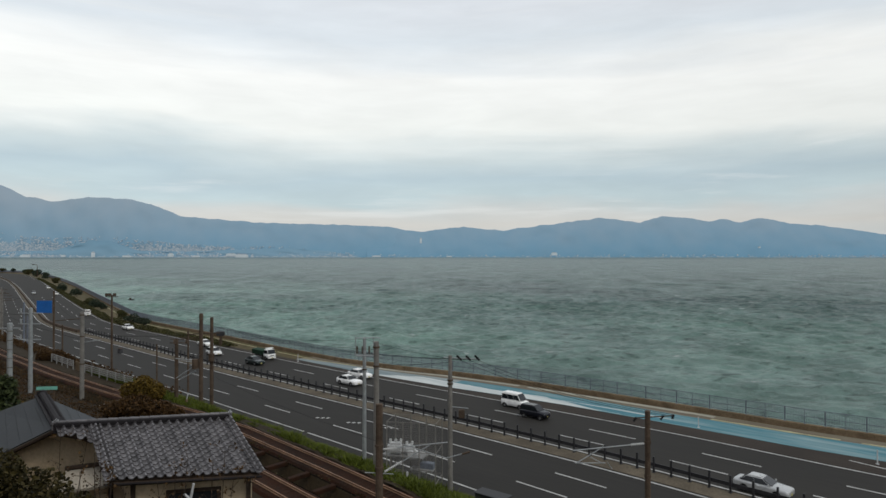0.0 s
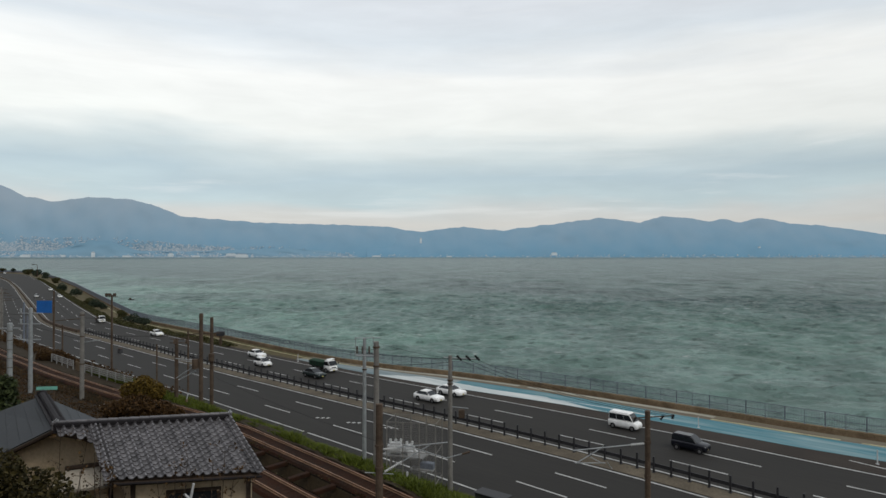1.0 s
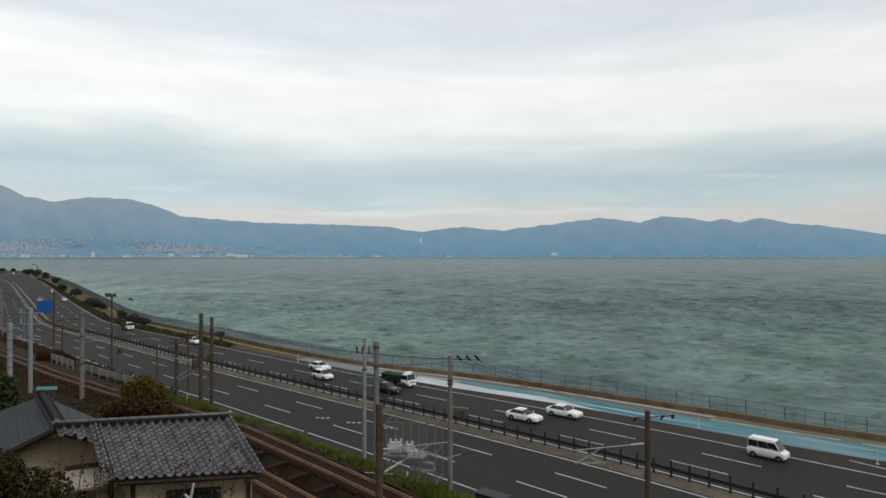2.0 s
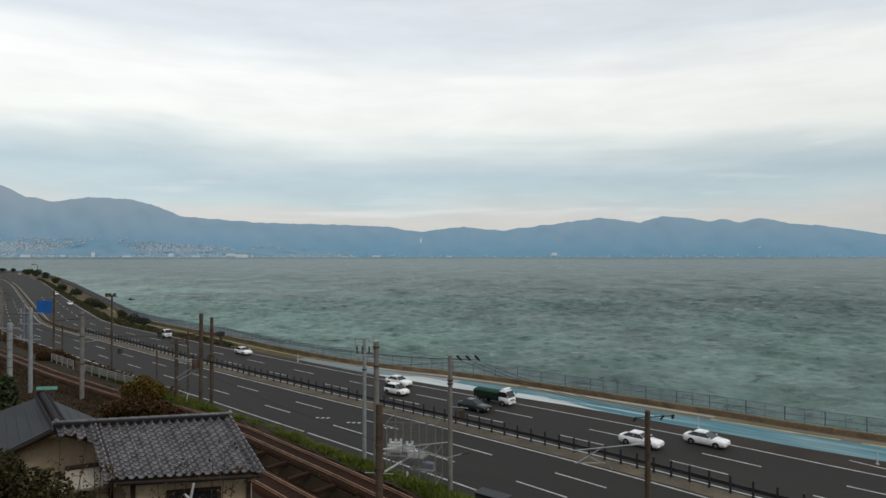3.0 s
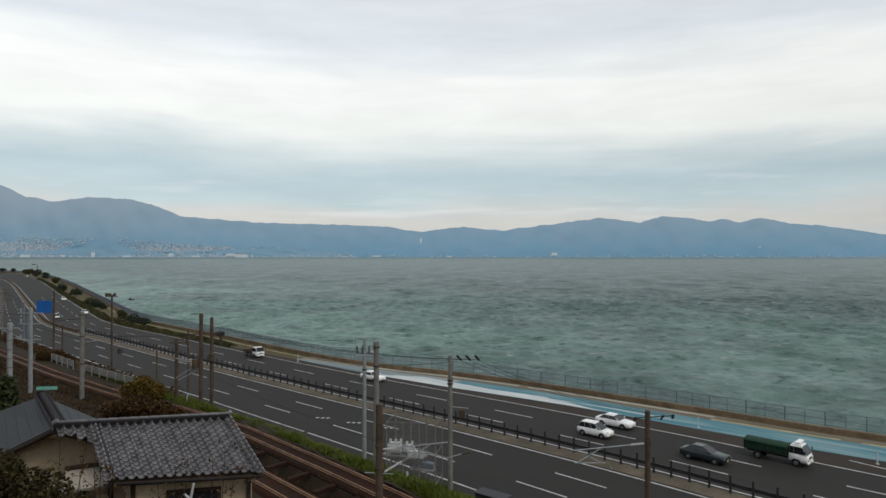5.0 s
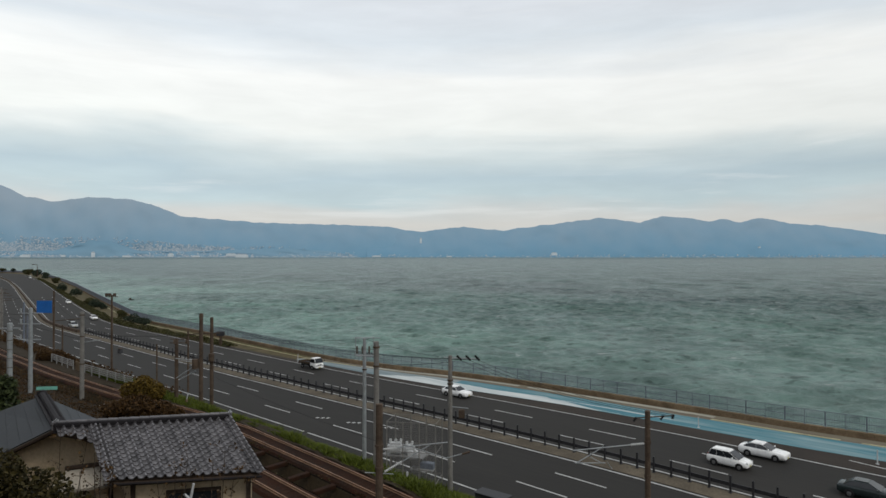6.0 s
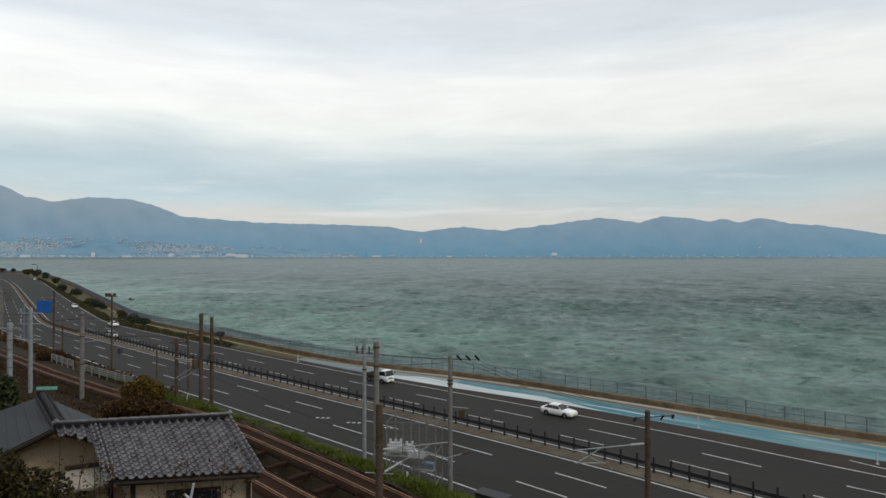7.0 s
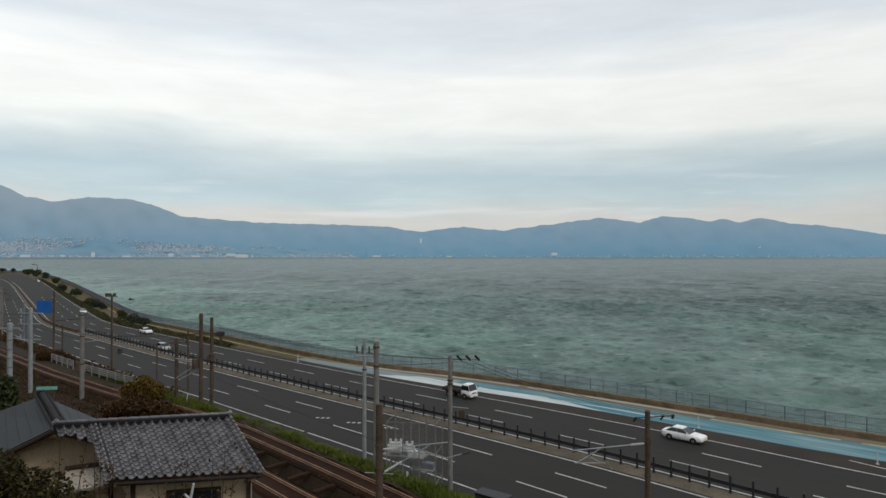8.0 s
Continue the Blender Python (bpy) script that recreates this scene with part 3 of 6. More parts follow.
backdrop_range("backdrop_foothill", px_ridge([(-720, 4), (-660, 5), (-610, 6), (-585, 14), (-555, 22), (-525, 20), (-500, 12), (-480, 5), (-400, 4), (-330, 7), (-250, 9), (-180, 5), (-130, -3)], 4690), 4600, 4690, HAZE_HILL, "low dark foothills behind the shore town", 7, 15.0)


def far_town():
    rng = np.random.default_rng(11)
    v, f = [], []
    for k in range(6200):
        if k < 1300:        # on the flat by the water
            b, up = -0.72 + 0.58 * rng.random() ** 1.1, rng.random() ** 2.2
            y = 4588 + 85 * up
            z = 1.5 + 44 * max(0.0, (y - 4600) / 90) ** 0.85
        elif k < 5800:      # quarters that climb the mountain's foot, in clumps
            c = (-0.70, -0.66, -0.60, -0.47, -0.43, -0.40, -0.36, -0.30)[int(rng.integers(0, 8))]
            b, up = c + rng.normal(0, 0.030), min(1.0, abs(rng.normal(0, 0.42)))
            rise = 0.02 + (0.25 if b < -0.5 else 0.22) * up
            y = 4688 + 260 * rise
            z = np.interp(b * 4960, [q[0] for q in WEST], [q[1] for q in WEST]) * rise ** 0.85
        else:
            b, up = rng.uniform(-0.2, 0.72), rng.random() ** 3
            y, z = 4590 + 60 * up, 1 + 20 * up
        x = b * y
        w, d, h = rng.uniform(3, 13) * (1.2 - 0.6 * up), 8, rng.uniform(2, 6) * (1.4 if k < 1300 else 1.0)
        n = len(v)
        for dz in (-3, h):
            v += [(x - w / 2, y, z + dz), (x + w / 2, y, z + dz), (x + w / 2, y + d, z + dz + 0.5), (x - w / 2, y + d, z + dz + 0.5)]
        f += [(n, n + 1, n + 5, n + 4), (n + 4, n + 5, n + 6, n + 7), (n + 1, n + 2, n + 6, n + 5), (n + 3, n, n + 4, n + 7)]
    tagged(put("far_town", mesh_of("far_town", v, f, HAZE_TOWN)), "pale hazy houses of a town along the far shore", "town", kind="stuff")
    for b, z, w, h in ((-0.553, 2, 24, 34), (-0.335, 12, 70, 16), (-0.318, 0, 90, 22), (-0.105, 4, 60, 10), (0.176, 16, 42, 18), (-0.035, 105, 14, 34), (-0.66, 2, 70, 18), (-0.50, 2, 60, 12), (-0.43, 6, 34, 22), (-0.60, 4, 30, 14), (-0.39, 2, 50, 12), (0.01, 3, 40, 8), (0.5, 70, 14, 10)):
        y = 4588 if z < 60 else 4640
        t = holder("far_building", "white building on the far shore seen through haze", "building", pose(b * y, y, z), "far shore buildings")
        bm = box_bm((w, 12, h), pose(0, 0, h / 2), 0.6)
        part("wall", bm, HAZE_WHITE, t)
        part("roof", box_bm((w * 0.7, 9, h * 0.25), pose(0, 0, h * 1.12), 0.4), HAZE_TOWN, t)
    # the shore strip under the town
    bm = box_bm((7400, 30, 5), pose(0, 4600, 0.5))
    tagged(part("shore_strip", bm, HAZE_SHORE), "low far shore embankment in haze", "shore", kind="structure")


far_town()


# ---- land ----
def build_ground():
    prof = [lambda s: (wall_o(s) + 0.1, 5.9), lambda s: (25.0 * wide(s) + 1.6, 5.90), lambda s: (25.0 * wide(s) + 5.2, 6.3), lambda s: (25.0 * wide(s) + 8.0, 8.6),
            lambda s: (track_o(s) - 2.2, 9.15), lambda s: (track_o(s) + 2.0, 9.10), lambda s: (track_o(s) + 2.25, 7.3), lambda s: (track_o(s) + 3.7, 7.3),
            lambda s: (track_o(s) + 3.95, 9.10), lambda s: (track_o(s) + 8.6, 9.15), lambda s: (max(53.0, track_o(s) + 12), 11.2), lambda s: (60, 15.6), lambda s: (64, 17.2),
            lambda s: (66.6, 22.2), lambda s: (69.5, 24.3), lambda s: (82, 29), lambda s: (120, 52), lambda s: (190, 90), lambda s: (300, 140)]
    v, f = strip(prof, S_MIN, S_MAX, 3.0)
    n = len(prof)
    for i, p in enumerate(v):
        j = i % n
        if j >= 9:
            p.z += noise.noise(p * 0.25) * min(1.2, 0.2 * (j - 8))
        elif j in (2, 3):
            p.z += noise.noise(p * 0.5) * 0.25
    return tagged(put("ground", mesh_of("ground", v, f, SCRUB, True)), "steep coastal hillside with scrubby soil", "ground", kind="structure")


build_ground()

# grassy bank between road and railway
v, f = strip([lambda s: (25.0 * wide(s) + 1.2, 6.0), lambda s: (25.0 * wide(s) + 3.2, 6.2), lambda s: (25.0 * wide(s) + 5.0, 6.75), lambda s: (25.0 * wide(s) + 6.8, 8.0), lambda s: (25.0 * wide(s) + 8.2, 8.9), lambda s: (max(25.0 * wide(s) + 9.0, track_o(s) - 0.75), 9.3)], 640, 930, 1.0)
for p in v:
    p.z += noise.noise(p * 0.6) * 0.22 + 0.03
bank_mesh = mesh_of("grass_bank", v, f, GRASS, True)
bank_mesh.materials.append(SCRUB)
bank_mesh.polygons.foreach_set("material_index", [1 if (i % 5 >= 4 or i < 5 * 165) else 0 for i in range(len(bank_mesh.polygons))])
tagged(put("grass_bank", bank_mesh), "grassy bank between the road and the railway", "bank", kind="structure")

ROAD = slab("road", lambda s: blue_near(s) + 0.0 if s > 800 else -2.4, lane(25.0 + 1.2), S_MIN, S_MAX, ROAD_Z, ASPHALT, step=3.0, thick=0.2)
tagged(ROAD, "dark asphalt coast road with six lanes", "road", kind="structure")
shoulder = slab("shoulder", lambda s: -3.4 if s < 800 else blue_near(s), lane(-0.75), 560, 990, ROAD_Z + 0.006, ASPHALT_BROWN, thick=0.01)
tagged(shoulder, "brownish worn asphalt shoulder of the road", "shoulder", kind="structure")
median = slab("median", lane(11.45), lane(13.55), 250, 990, ROAD_Z + 0.03, MEDIAN_DIRT, thick=0.06)
tagged(median, "dirty concrete median strip under the guardrail", "median", kind="structure")
pale = slab("pale_pavement", blue_far, blue_near, 797, 834, ROAD_Z + 0.02, PALE_PAVE, step=2.0, thick=0.05)
tagged(pale, "pale worn blue-grey paving beside the road", "pavement", kind="structure")
worn = slab("white_pavement", lambda s: blue_near(s) - float(np.interp(s, [820, 827, 834, 842, 850, 859], [0.4, 3.6, 3.2, 2.4, 2.7, 0.3]) * (1 + 0.15 * noise.noise(Vector((s * 0.5, 3, 3))))), lambda s: blue_near(s) - 0.05, 820, 859, ROAD_Z + 0.026, WORN_WHITE, step=1.0, thick=0.01)
tagged(worn, "worn white painted patch on the paving", "pavement", kind="structure")
for s0, s1, d0, d1 in ((838, 862, 0.3, 0.7), (850, 868, 2.0, 2.35)):
    patch = slab("white_pavement", lambda s: blue_near(s) - d0 - (d1 - d0) * math.sin(math.pi * min(1, max(0, (s - s0) / (s1 - s0)))) * (0.75 + 0.3 * noise.noise(Vector((s * 0.7, d0, 0)))) - 0.05,
                 lambda s: blue_near(s) - d0 + 0.12 * noise.noise(Vector((s * 0.5, d1, 3))), s0, s1, ROAD_Z + 0.027, WORN_WHITE, step=0.7, thick=0.01)
    tagged(patch, "worn pale streak on the painted paving", "pavement", kind="structure")
blue = slab("blue_pavement", blue_far, blue_near, 834, 990, ROAD_Z + 0.02, BLUE_PAVE, step=2.0, thick=0.05)
tagged(blue, "faded light blue painted paving beside the road", "pavement", kind="structure")
verge = slab("verge", lambda s: wall_o(s) + 0.3, lambda s: -2.4, 100, 797, ROAD_Z + 0.012, VERGE, step=2.0, thick=0.05)
tagged(verge, "dry earth verge behind the sea wall", "verge", kind="structure")
side = slab("pavement", lambda s: wall_o(s) + 0.3, blue_far, 797, 990, ROAD_Z + 0.012, TAN_PAVE, step=2.0, thick=0.05)
tagged(side, "tan gritty pavement along the sea wall", "pavement", kind="structure")

# road paint
for nm, o, w in (("edge_line", -0.5, 0.18), ("edge_line", 25.0, 0.18), ("edge_line", 13.9, 0.2), ("edge_line", 11.15, 0.22)):
    if o == 25.0:
        ss = [(250, 838), (838.8, 930)]
    else:
        ss = [(200, 990)]
    for a, b in ss:
        slab(nm, lane(o - w / 2), lane(o + w / 2), a, b, ROAD_Z + 0.012 + (0.03 if o in (11.15,) else 0), PAINT_WHITE, ROAD, thick=0.012)
for o, shift in ((3.9, 0.0), (7.8, -1.4), (17.5, 5.0), (21.3, 3.5)):
    for k in range(-16, 8):
        s0 = 805.8 + 15.05 * k - 0.23 * k * k * (1 if k > 0 else 0) + shift
        if s0 > 902:
            continue
        slab("lane_mark", lane(o - 0.085), lane(o + 0.085), s0, s0 + 5.7, ROAD_Z + 0.012, PAINT_WHITE, ROAD, step=1.5, thick=0.012)
slab("edge_line", lambda s: -3.6 + 0.17 * (s - 886.4), lambda s: -3.42 + 0.17 * (s - 886.4), 886.4, 905, ROAD_Z + 0.04, PAINT_WHITE, ROAD, thick=0.012)
# worn arrow marks across the inland lanes
for k in range(3):
    for j in range(3):
        p0 = along(835.5 + k * 4.6 - j * 0.55, (19.6 - k * 0.9 + 0.35 * j) * wide(840), ROAD_Z + 0.008)
        part("lane_mark", box_bm((0.35, 0.45, 0.01)), PAINT_WHITE, ROAD, m=p0)

for s0, s1 in ((812, 843), (844.5, 871)):
    slab("cream_line", lambda s: wall_o(s) + 0.75 + 0.15 * noise.noise(Vector((s * 0.5, 8, 1))), lambda s: wall_o(s) + 1.55 + 0.2 * noise.noise(Vector((s * 0.5, 2, 1))), s0, s1, ROAD_Z + 0.03, PAINT_CREAM, side, step=1.0, thick=0.02)
for s0, s1, w in ((797, 811, 0.35), (871, 884, 0.6), (886, 897, 0.4), (899, 990, 0.5)):
    slab("yellow_line", lambda s: blue_far(s) - 0.15 - w * (0.8 + 0.35 * noise.noise(Vector((s * 0.6, 1, 1)))), lambda s: blue_far(s) - 0.15 + 0.1 * noise.noise(Vector((s * 0.4, 5, 1))), s0, s1, ROAD_Z + 0.03, PAINT_YELLOW, side, step=1.0, thick=0.02)
slab("yellow_line", lambda s: wall_o(s) + 1.7, lambda s: wall_o(s) + 2.0, 620, 800, ROAD_Z + 0.03, PAINT_YELLOW, side, step=3.0, thick=0.02)

# sea wall
v, f = strip([lambda s: (wall_o(s) - 0.35, -3), lambda s: (wall_o(s) - 0.25, 6.66), lambda s: (wall_o(s) - 0.2, 6.70), lambda s: (wall_o(s) + 0.25, 6.70), lambda s: (wall_o(s) + 0.3, 6.66), lambda s: (wall_o(s) + 0.3, 5.5)], S_MIN, S_MAX, 3.0)
tagged(put("sea_wall", mesh_of("sea_wall", v, f, CONCRETE_BROWN)), "brown stained concrete sea wall", "sea wall", kind="structure")


def sea_fence():
    t = holder("sea_fence", "blue-grey metal fence on the sea wall", "fence", kind="structure")
    me_post = None
    z0, hgt = 6.70, 1.7
    for s in np.arange(640, 931, 2.0):
        if me_post is None:
            bm = box_bm((0.08, 0.08, hgt), pose(0, 0, hgt / 2), 0.01)
            add_box(bm, (0.2, 0.2, 0.03), pose(0, 0, 0.015))
            me_post = part("post", bm, FENCE_BLUE, t, m=along(s, wall_o(s), z0)).data
        else:
            put("post", me_post, t, m=along(s, wall_o(s), z0))
    for h in (0.18, 0.85, hgt - 0.04):
        v, f = strip([lambda s: (wall_o(s) - 0.025, z0 + h - 0.03), lambda s: (wall_o(s) - 0.025, z0 + h + 0.03), lambda s: (wall_o(s) + 0.025, z0 + h + 0.03), lambda s: (wall_o(s) + 0.025, z0 + h - 0.03)], 560, 930, 2.0, True)
        put("rail", mesh_of("rail", v, f, FENCE_BLUE), t)
    v, f = [], []
    for s in np.arange(640, 930, 0.16):
        a, b = at(s, wall_o(s), z0 + 0.15), at(s + 0.035, wall_o(s + 0.035), z0 + 0.15)
        n = len(v)
        up = Vector((0, 0, hgt - 0.2))
        w = (at(s, wall_o(s) + 0.03, z0 + 0.15) - a)
        v += [a, b, b + w, a + w, a + up, b + up, b + w + up, a + w + up]
        f += [(n, n + 1, n + 5, n + 4), (n + 1, n + 2, n + 6, n + 5), (n + 2, n + 3, n + 7, n + 6), (n + 3, n, n + 4, n + 7)]
    tagged(put("bars", mesh_of("bars", v, f, FENCE_BLUE), t), kind="stuff")
    # the solid parapet that follows the bend far off
    v, f = strip([lambda s: (wall_o(s) - 0.15, 6.6), lambda s: (wall_o(s) - 0.15, 8.5), lambda s: (wall_o(s) + 0.15, 8.5), lambda s: (wall_o(s) + 0.15, 6.6)], -120, 640, 4.0, True)
    put("parapet", mesh_of("parapet", v, f, FENCE_BLUE), t)


sea_fence()


def guardrail():
    t = holder("guardrail", "dark painted steel guardrail on the road median", "guardrail", kind="structure")
    o = lambda s: 11.72 * wide(s)
    bm = box_bm((0.15, 0.18, 1.46), pose(0, 0, 0.73), 0.02)
    add_box(bm, (0.26, 0.3, 0.05), pose(0, 0, 0.025))
    first = part("post", bm, RAIL_DARK, t, m=along(724, o(724), 6.03))
    for s in np.arange(725.8, 921, 1.79):
        put("post", first.data, t, m=along(s, o(s), 6.03))
    for z, h in ((6.54, 0.32),):
        v, f = strip([lambda s: (o(s) - 0.16, z), lambda s: (o(s) - 0.18, z + h / 2), lambda s: (o(s) - 0.16, z + h), lambda s: (o(s) - 0.09, z + h), lambda s: (o(s) - 0.09, z)], 722, 922, 2.0, True)
        put("beam", mesh_of("beam", v, f, RAIL_DARK), t)


guardrail()


def far_median():
    v, f = strip([lambda s: (11.9 + flare(s, 12), 6.0), lambda s: (12.0 + flare(s, 12), 6.75), lambda s: (12.5 + flare(s, 12), 6.75), lambda s: (12.6 + flare(s, 12), 6.0)], 230, 722, 4.0, True)
    tagged(put("median_barrier", mesh_of("median_barrier", v, f, POLE_DARK)), "low dark brown barrier between the carriageways", "barrier", kind="structure")


far_median()


# ---- railway ----
def railway(name, gap, s0, s1, label):
    t = holder(name, label, "railway track", kind="structure")
    c = lambda s: track_o(s) + gap
    v, f = strip([lambda s: (c(s) - 1.1, 9.0), lambda s: (c(s) - 0.6, 9.36), lambda s: (c(s) + 1.8, 9.36), lambda s: (c(s) + 1.97, 9.15)], s0, s1, 1.5)
    for p in v:
        p.z += noise.noise(p * 2.1) * 0.05
    tagged(put("ballast", mesh_of("ballast", v, f, BALLAST), t), kind="stuff")
    v, f = [], []
    for s in np.arange(s0, s1, 0.62):
        m = along(s, c(s) + 0.68, 9.40)
        n = len(v)
        for dz in (-0.12, -0.035):
            v += [m @ Vector((x, y, dz)) for x, y in ((-0.11, -1.1), (0.11, -1.1), (0.11, 1.1), (-0.11, 1.1))]
        f += [(n + 4, n + 5, n + 6, n + 7), (n, n + 1, n + 5, n + 4), (n + 1, n + 2, n + 6, n + 5), (n + 2, n + 3, n + 7, n + 6), (n + 3, n, n + 4, n + 7)]
    tagged(put("sleepers", mesh_of("sleepers", v, f, SLEEPER), t), kind="stuff")
    for o in (0.0, 1.4):
        v, f = strip([lambda s: (c(s) + o - 0.07, 9.43), lambda s: (c(s) + o - 0.02, 9.47), lambda s: (c(s) + o - 0.04, 9.56), lambda s: (c(s) + o - 0.045, 9.60),
                      lambda s: (c(s) + o + 0.045, 9.60), lambda s: (c(s) + o + 0.04, 9.56), lambda s: (c(s) + o + 0.02, 9.47), lambda s: (c(s) + o + 0.07, 9.43)], s0, s1, 1.5, True)
        put("rail", mesh_of("rail", v, f, RAIL_STEEL), t)


railway("railway_track", 0.0, 600, 930, "rusty railway track on brown ballast beside the road")
railway("railway_track", 4.9, 836, 930, "rusty railway track below the hillside")
# one near-black base colour over the floor and both sides of the ditch
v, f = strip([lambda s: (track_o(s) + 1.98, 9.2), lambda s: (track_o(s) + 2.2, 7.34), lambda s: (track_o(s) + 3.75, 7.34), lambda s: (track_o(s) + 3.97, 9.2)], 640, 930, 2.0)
DITCH_OB = tagged(put("ditch", mesh_of("ditch", v, f, DITCH)), "near-black drainage ditch between the two tracks", "ditch", kind="structure")
first = None
for k, s in enumerate(np.arange(836, 884, 3.6)):
    m = along(s + 0.4 * noise.noise(Vector((k * 1.7, 0, 0))), track_o(s) + 2.98, 9.12)
    if first is None:
        first = part("strut", box_bm((0.5, 1.95, 0.3), None, 0.04), SLEEPER, DITCH_OB, "dark brown concrete strut", m)
    else:
        put("strut", first.data, DITCH_OB, "dark brown concrete strut", m)


# ---- poles, wires and rail equipment ----
def loft_hull():
    """A small open hull: pointed bow, square stern."""
    bm = bmesh.new()
    rings = []
    for x, w, d in ((-1.7, 0.65, 0.35), (-0.5, 0.8, 0.42), (0.8, 0.65, 0.38), (1.8, 0.08, 0.1)):
        rings.append([bm.verts.new((x, y, z)) for y, z in ((-w, 0.6), (-w * 0.7, 0.6 - d), (0, 0.5 - d * 1.2), (w * 0.7, 0.6 - d), (w, 0.6))])
    for a, b in zip(rings, rings[1:]):
        for i in range(4):
            bm.faces.new((a[i], b[i], b[i + 1], a[i + 1]))
        bm.faces.new((a[4], b[4], b[0], a[0]))
    bm.faces.new(rings[0][::-1])
    return bm


def pole(name, x, y, z0, z1, r0, r1, material, label, group="", bands=()):
    t = holder(name, label, "pole", pose(x, y, z0), group)
    part("shaft", tube_bm((0, 0, -0.4), (0, 0, z1 - z0), r0, r1, 12), material, t, smooth=False)
    part("cap", tube_bm((0, 0, z1 - z0), (0, 0, z1 - z0 + 0.06), r1 * 1.1, r1 * 0.8, 12), material, t)
    for z in bands:
        part("band", tube_bm((0, 0, z - z0 - 0.07), (0, 0, z - z0 + 0.07), r0 * 1.12, None, 12), POLE_DARK, t)
    return t


def insulator(parent, a, b, r, material, label):
    """A stack of ribbed sheds between a and b."""
    a, b = Vector(a), Vector(b)
    bm = tube_bm(a, b, r * 0.5, None, 8)
    n = max(3, int((b - a).length / 0.11))
    for i in range(n):
        c = a.lerp(b, (i + 0.5) / n)
        d = (b - a).normalized() * 0.025
        add_tube(bm, c - d, c + d, r, r * 0.7, 10)
    part("insulator", bm, material, parent, label)


def arm(parent, a, b, r=0.04, material=None, name="arm"):
    part(name, tube_bm(a, b, r, None, 8), material or STEEL_PALE, parent)


CON, DRK = "grey spun-concrete pole beside the railway", "dark weathered railway catenary pole"
p = pole("utility_pole", 0.6, 52.8, 6.4, 17.5, 0.22, 0.16, POLE_GREY, "grey concrete pole with tilted insulators beside the road", bands=(15.2, 15.5))
arm(p, (-0.55, 0, 11.0), (2.5, 0, 10.85), 0.05)
for k in range(3):
    insulator(p, (0.55 + k * 0.75, 0, 11.15), (0.95 + k * 0.75, 0, 10.75), 0.13, BLACK_RUBBER, "black tilted insulator")
arm(p, (0, 0, 6.9), (1.5, 0, 6.75), 0.035)
part("switch_box", box_bm((0.5, 0.4, 0.7), pose(0.95, 0, 6.3), 0.04), POLE_DARK, p, "dark switch box")

p = pole("utility_pole", -5.3, 50.4, 8.6, 19.0, 0.25, 0.2, POLE_GREY, CON, "railway poles", bands=(17.1, 18.6))
arm(p, (-1.6, 0, 9.3), (0.4, 0, 9.3), 0.05)
p = pole("catenary_pole", -4.0, 39.8, 9.0, 16.55, 0.25, 0.22, POLE_DARK, DRK, "railway poles", bands=(12.6, 14.0))
# hinged cantilever brackets reaching over the track
arm(p, (0.2, 0, 4.75), (4.3, 0.3, 5.1), 0.035)
insulator(p, (0.25, 0, 4.75), (1.1, 0, 4.83), 0.09, PORCELAIN, "white porcelain insulator")
arm(p, (0.3, 0, 3.3), (3.2, 0.3, 4.95), 0.035)
insulator(p, (0.35, 0, 3.35), (1.4, 0.1, 3.95), 0.09, PORCELAIN, "white porcelain insulator")
arm(p, (1.5, 0.2, 5.0), (4.2, 0.3, 4.1), 0.03)
arm(p, (4.2, 0.3, 4.1), (5.5, 0.3, 4.45), 0.03)
insulator(p, (5.2, 0.3, 4.35), (5.7, 0.3, 4.5), 0.1, POLE_DARK, "brown insulator")
arm(p, (-0.9, 0, 3.3), (0.9, 0, 3.2), 0.03)

for x, y, h in ((-65.2, 128.0, 0.9),):
    t = holder("traffic_drum", "dark rounded traffic drum beside the lane", "drum", pose(x, y, 6.0))
    part("body", tube_bm((0, 0, 0), (0, 0, h), 0.5, 0.4, 14), RAIL_DARK, t)
    part("rim", tube_bm((0, 0, h), (0, 0, h + 0.08), 0.46, 0.40, 14), POLE_DARK, t)
t = holder("street_lamp", "tall street lamp beside the far bend of the road", "street lamp", pose(-359, 560, 6.0))
part("shaft", tube_bm((0, 0, 0), (0, 0, 10.5), 0.3, 0.2, 8), POLE_DARK, t)
part("arm", tube_bm((0, 0, 10.4), (-3.4, 0, 11.0), 0.2, 0.15, 8), POLE_DARK, t)
part("lamp_head", box_bm((2.2, 0.8, 0.7), pose(-3.6, 0, 10.9), 0.1), POLE_DARK, t)
t = holder("fishing_boat", "small dark boat on the water", "boat", pose(-174.7, 355, 0.1))
part("hull", loft_hull(), RAIL_DARK, t)
part("wheelhouse", box_bm((0.9, 0.8, 0.7), pose(-0.6, 0, 0.95), 0.06), POLE_DARK, t)
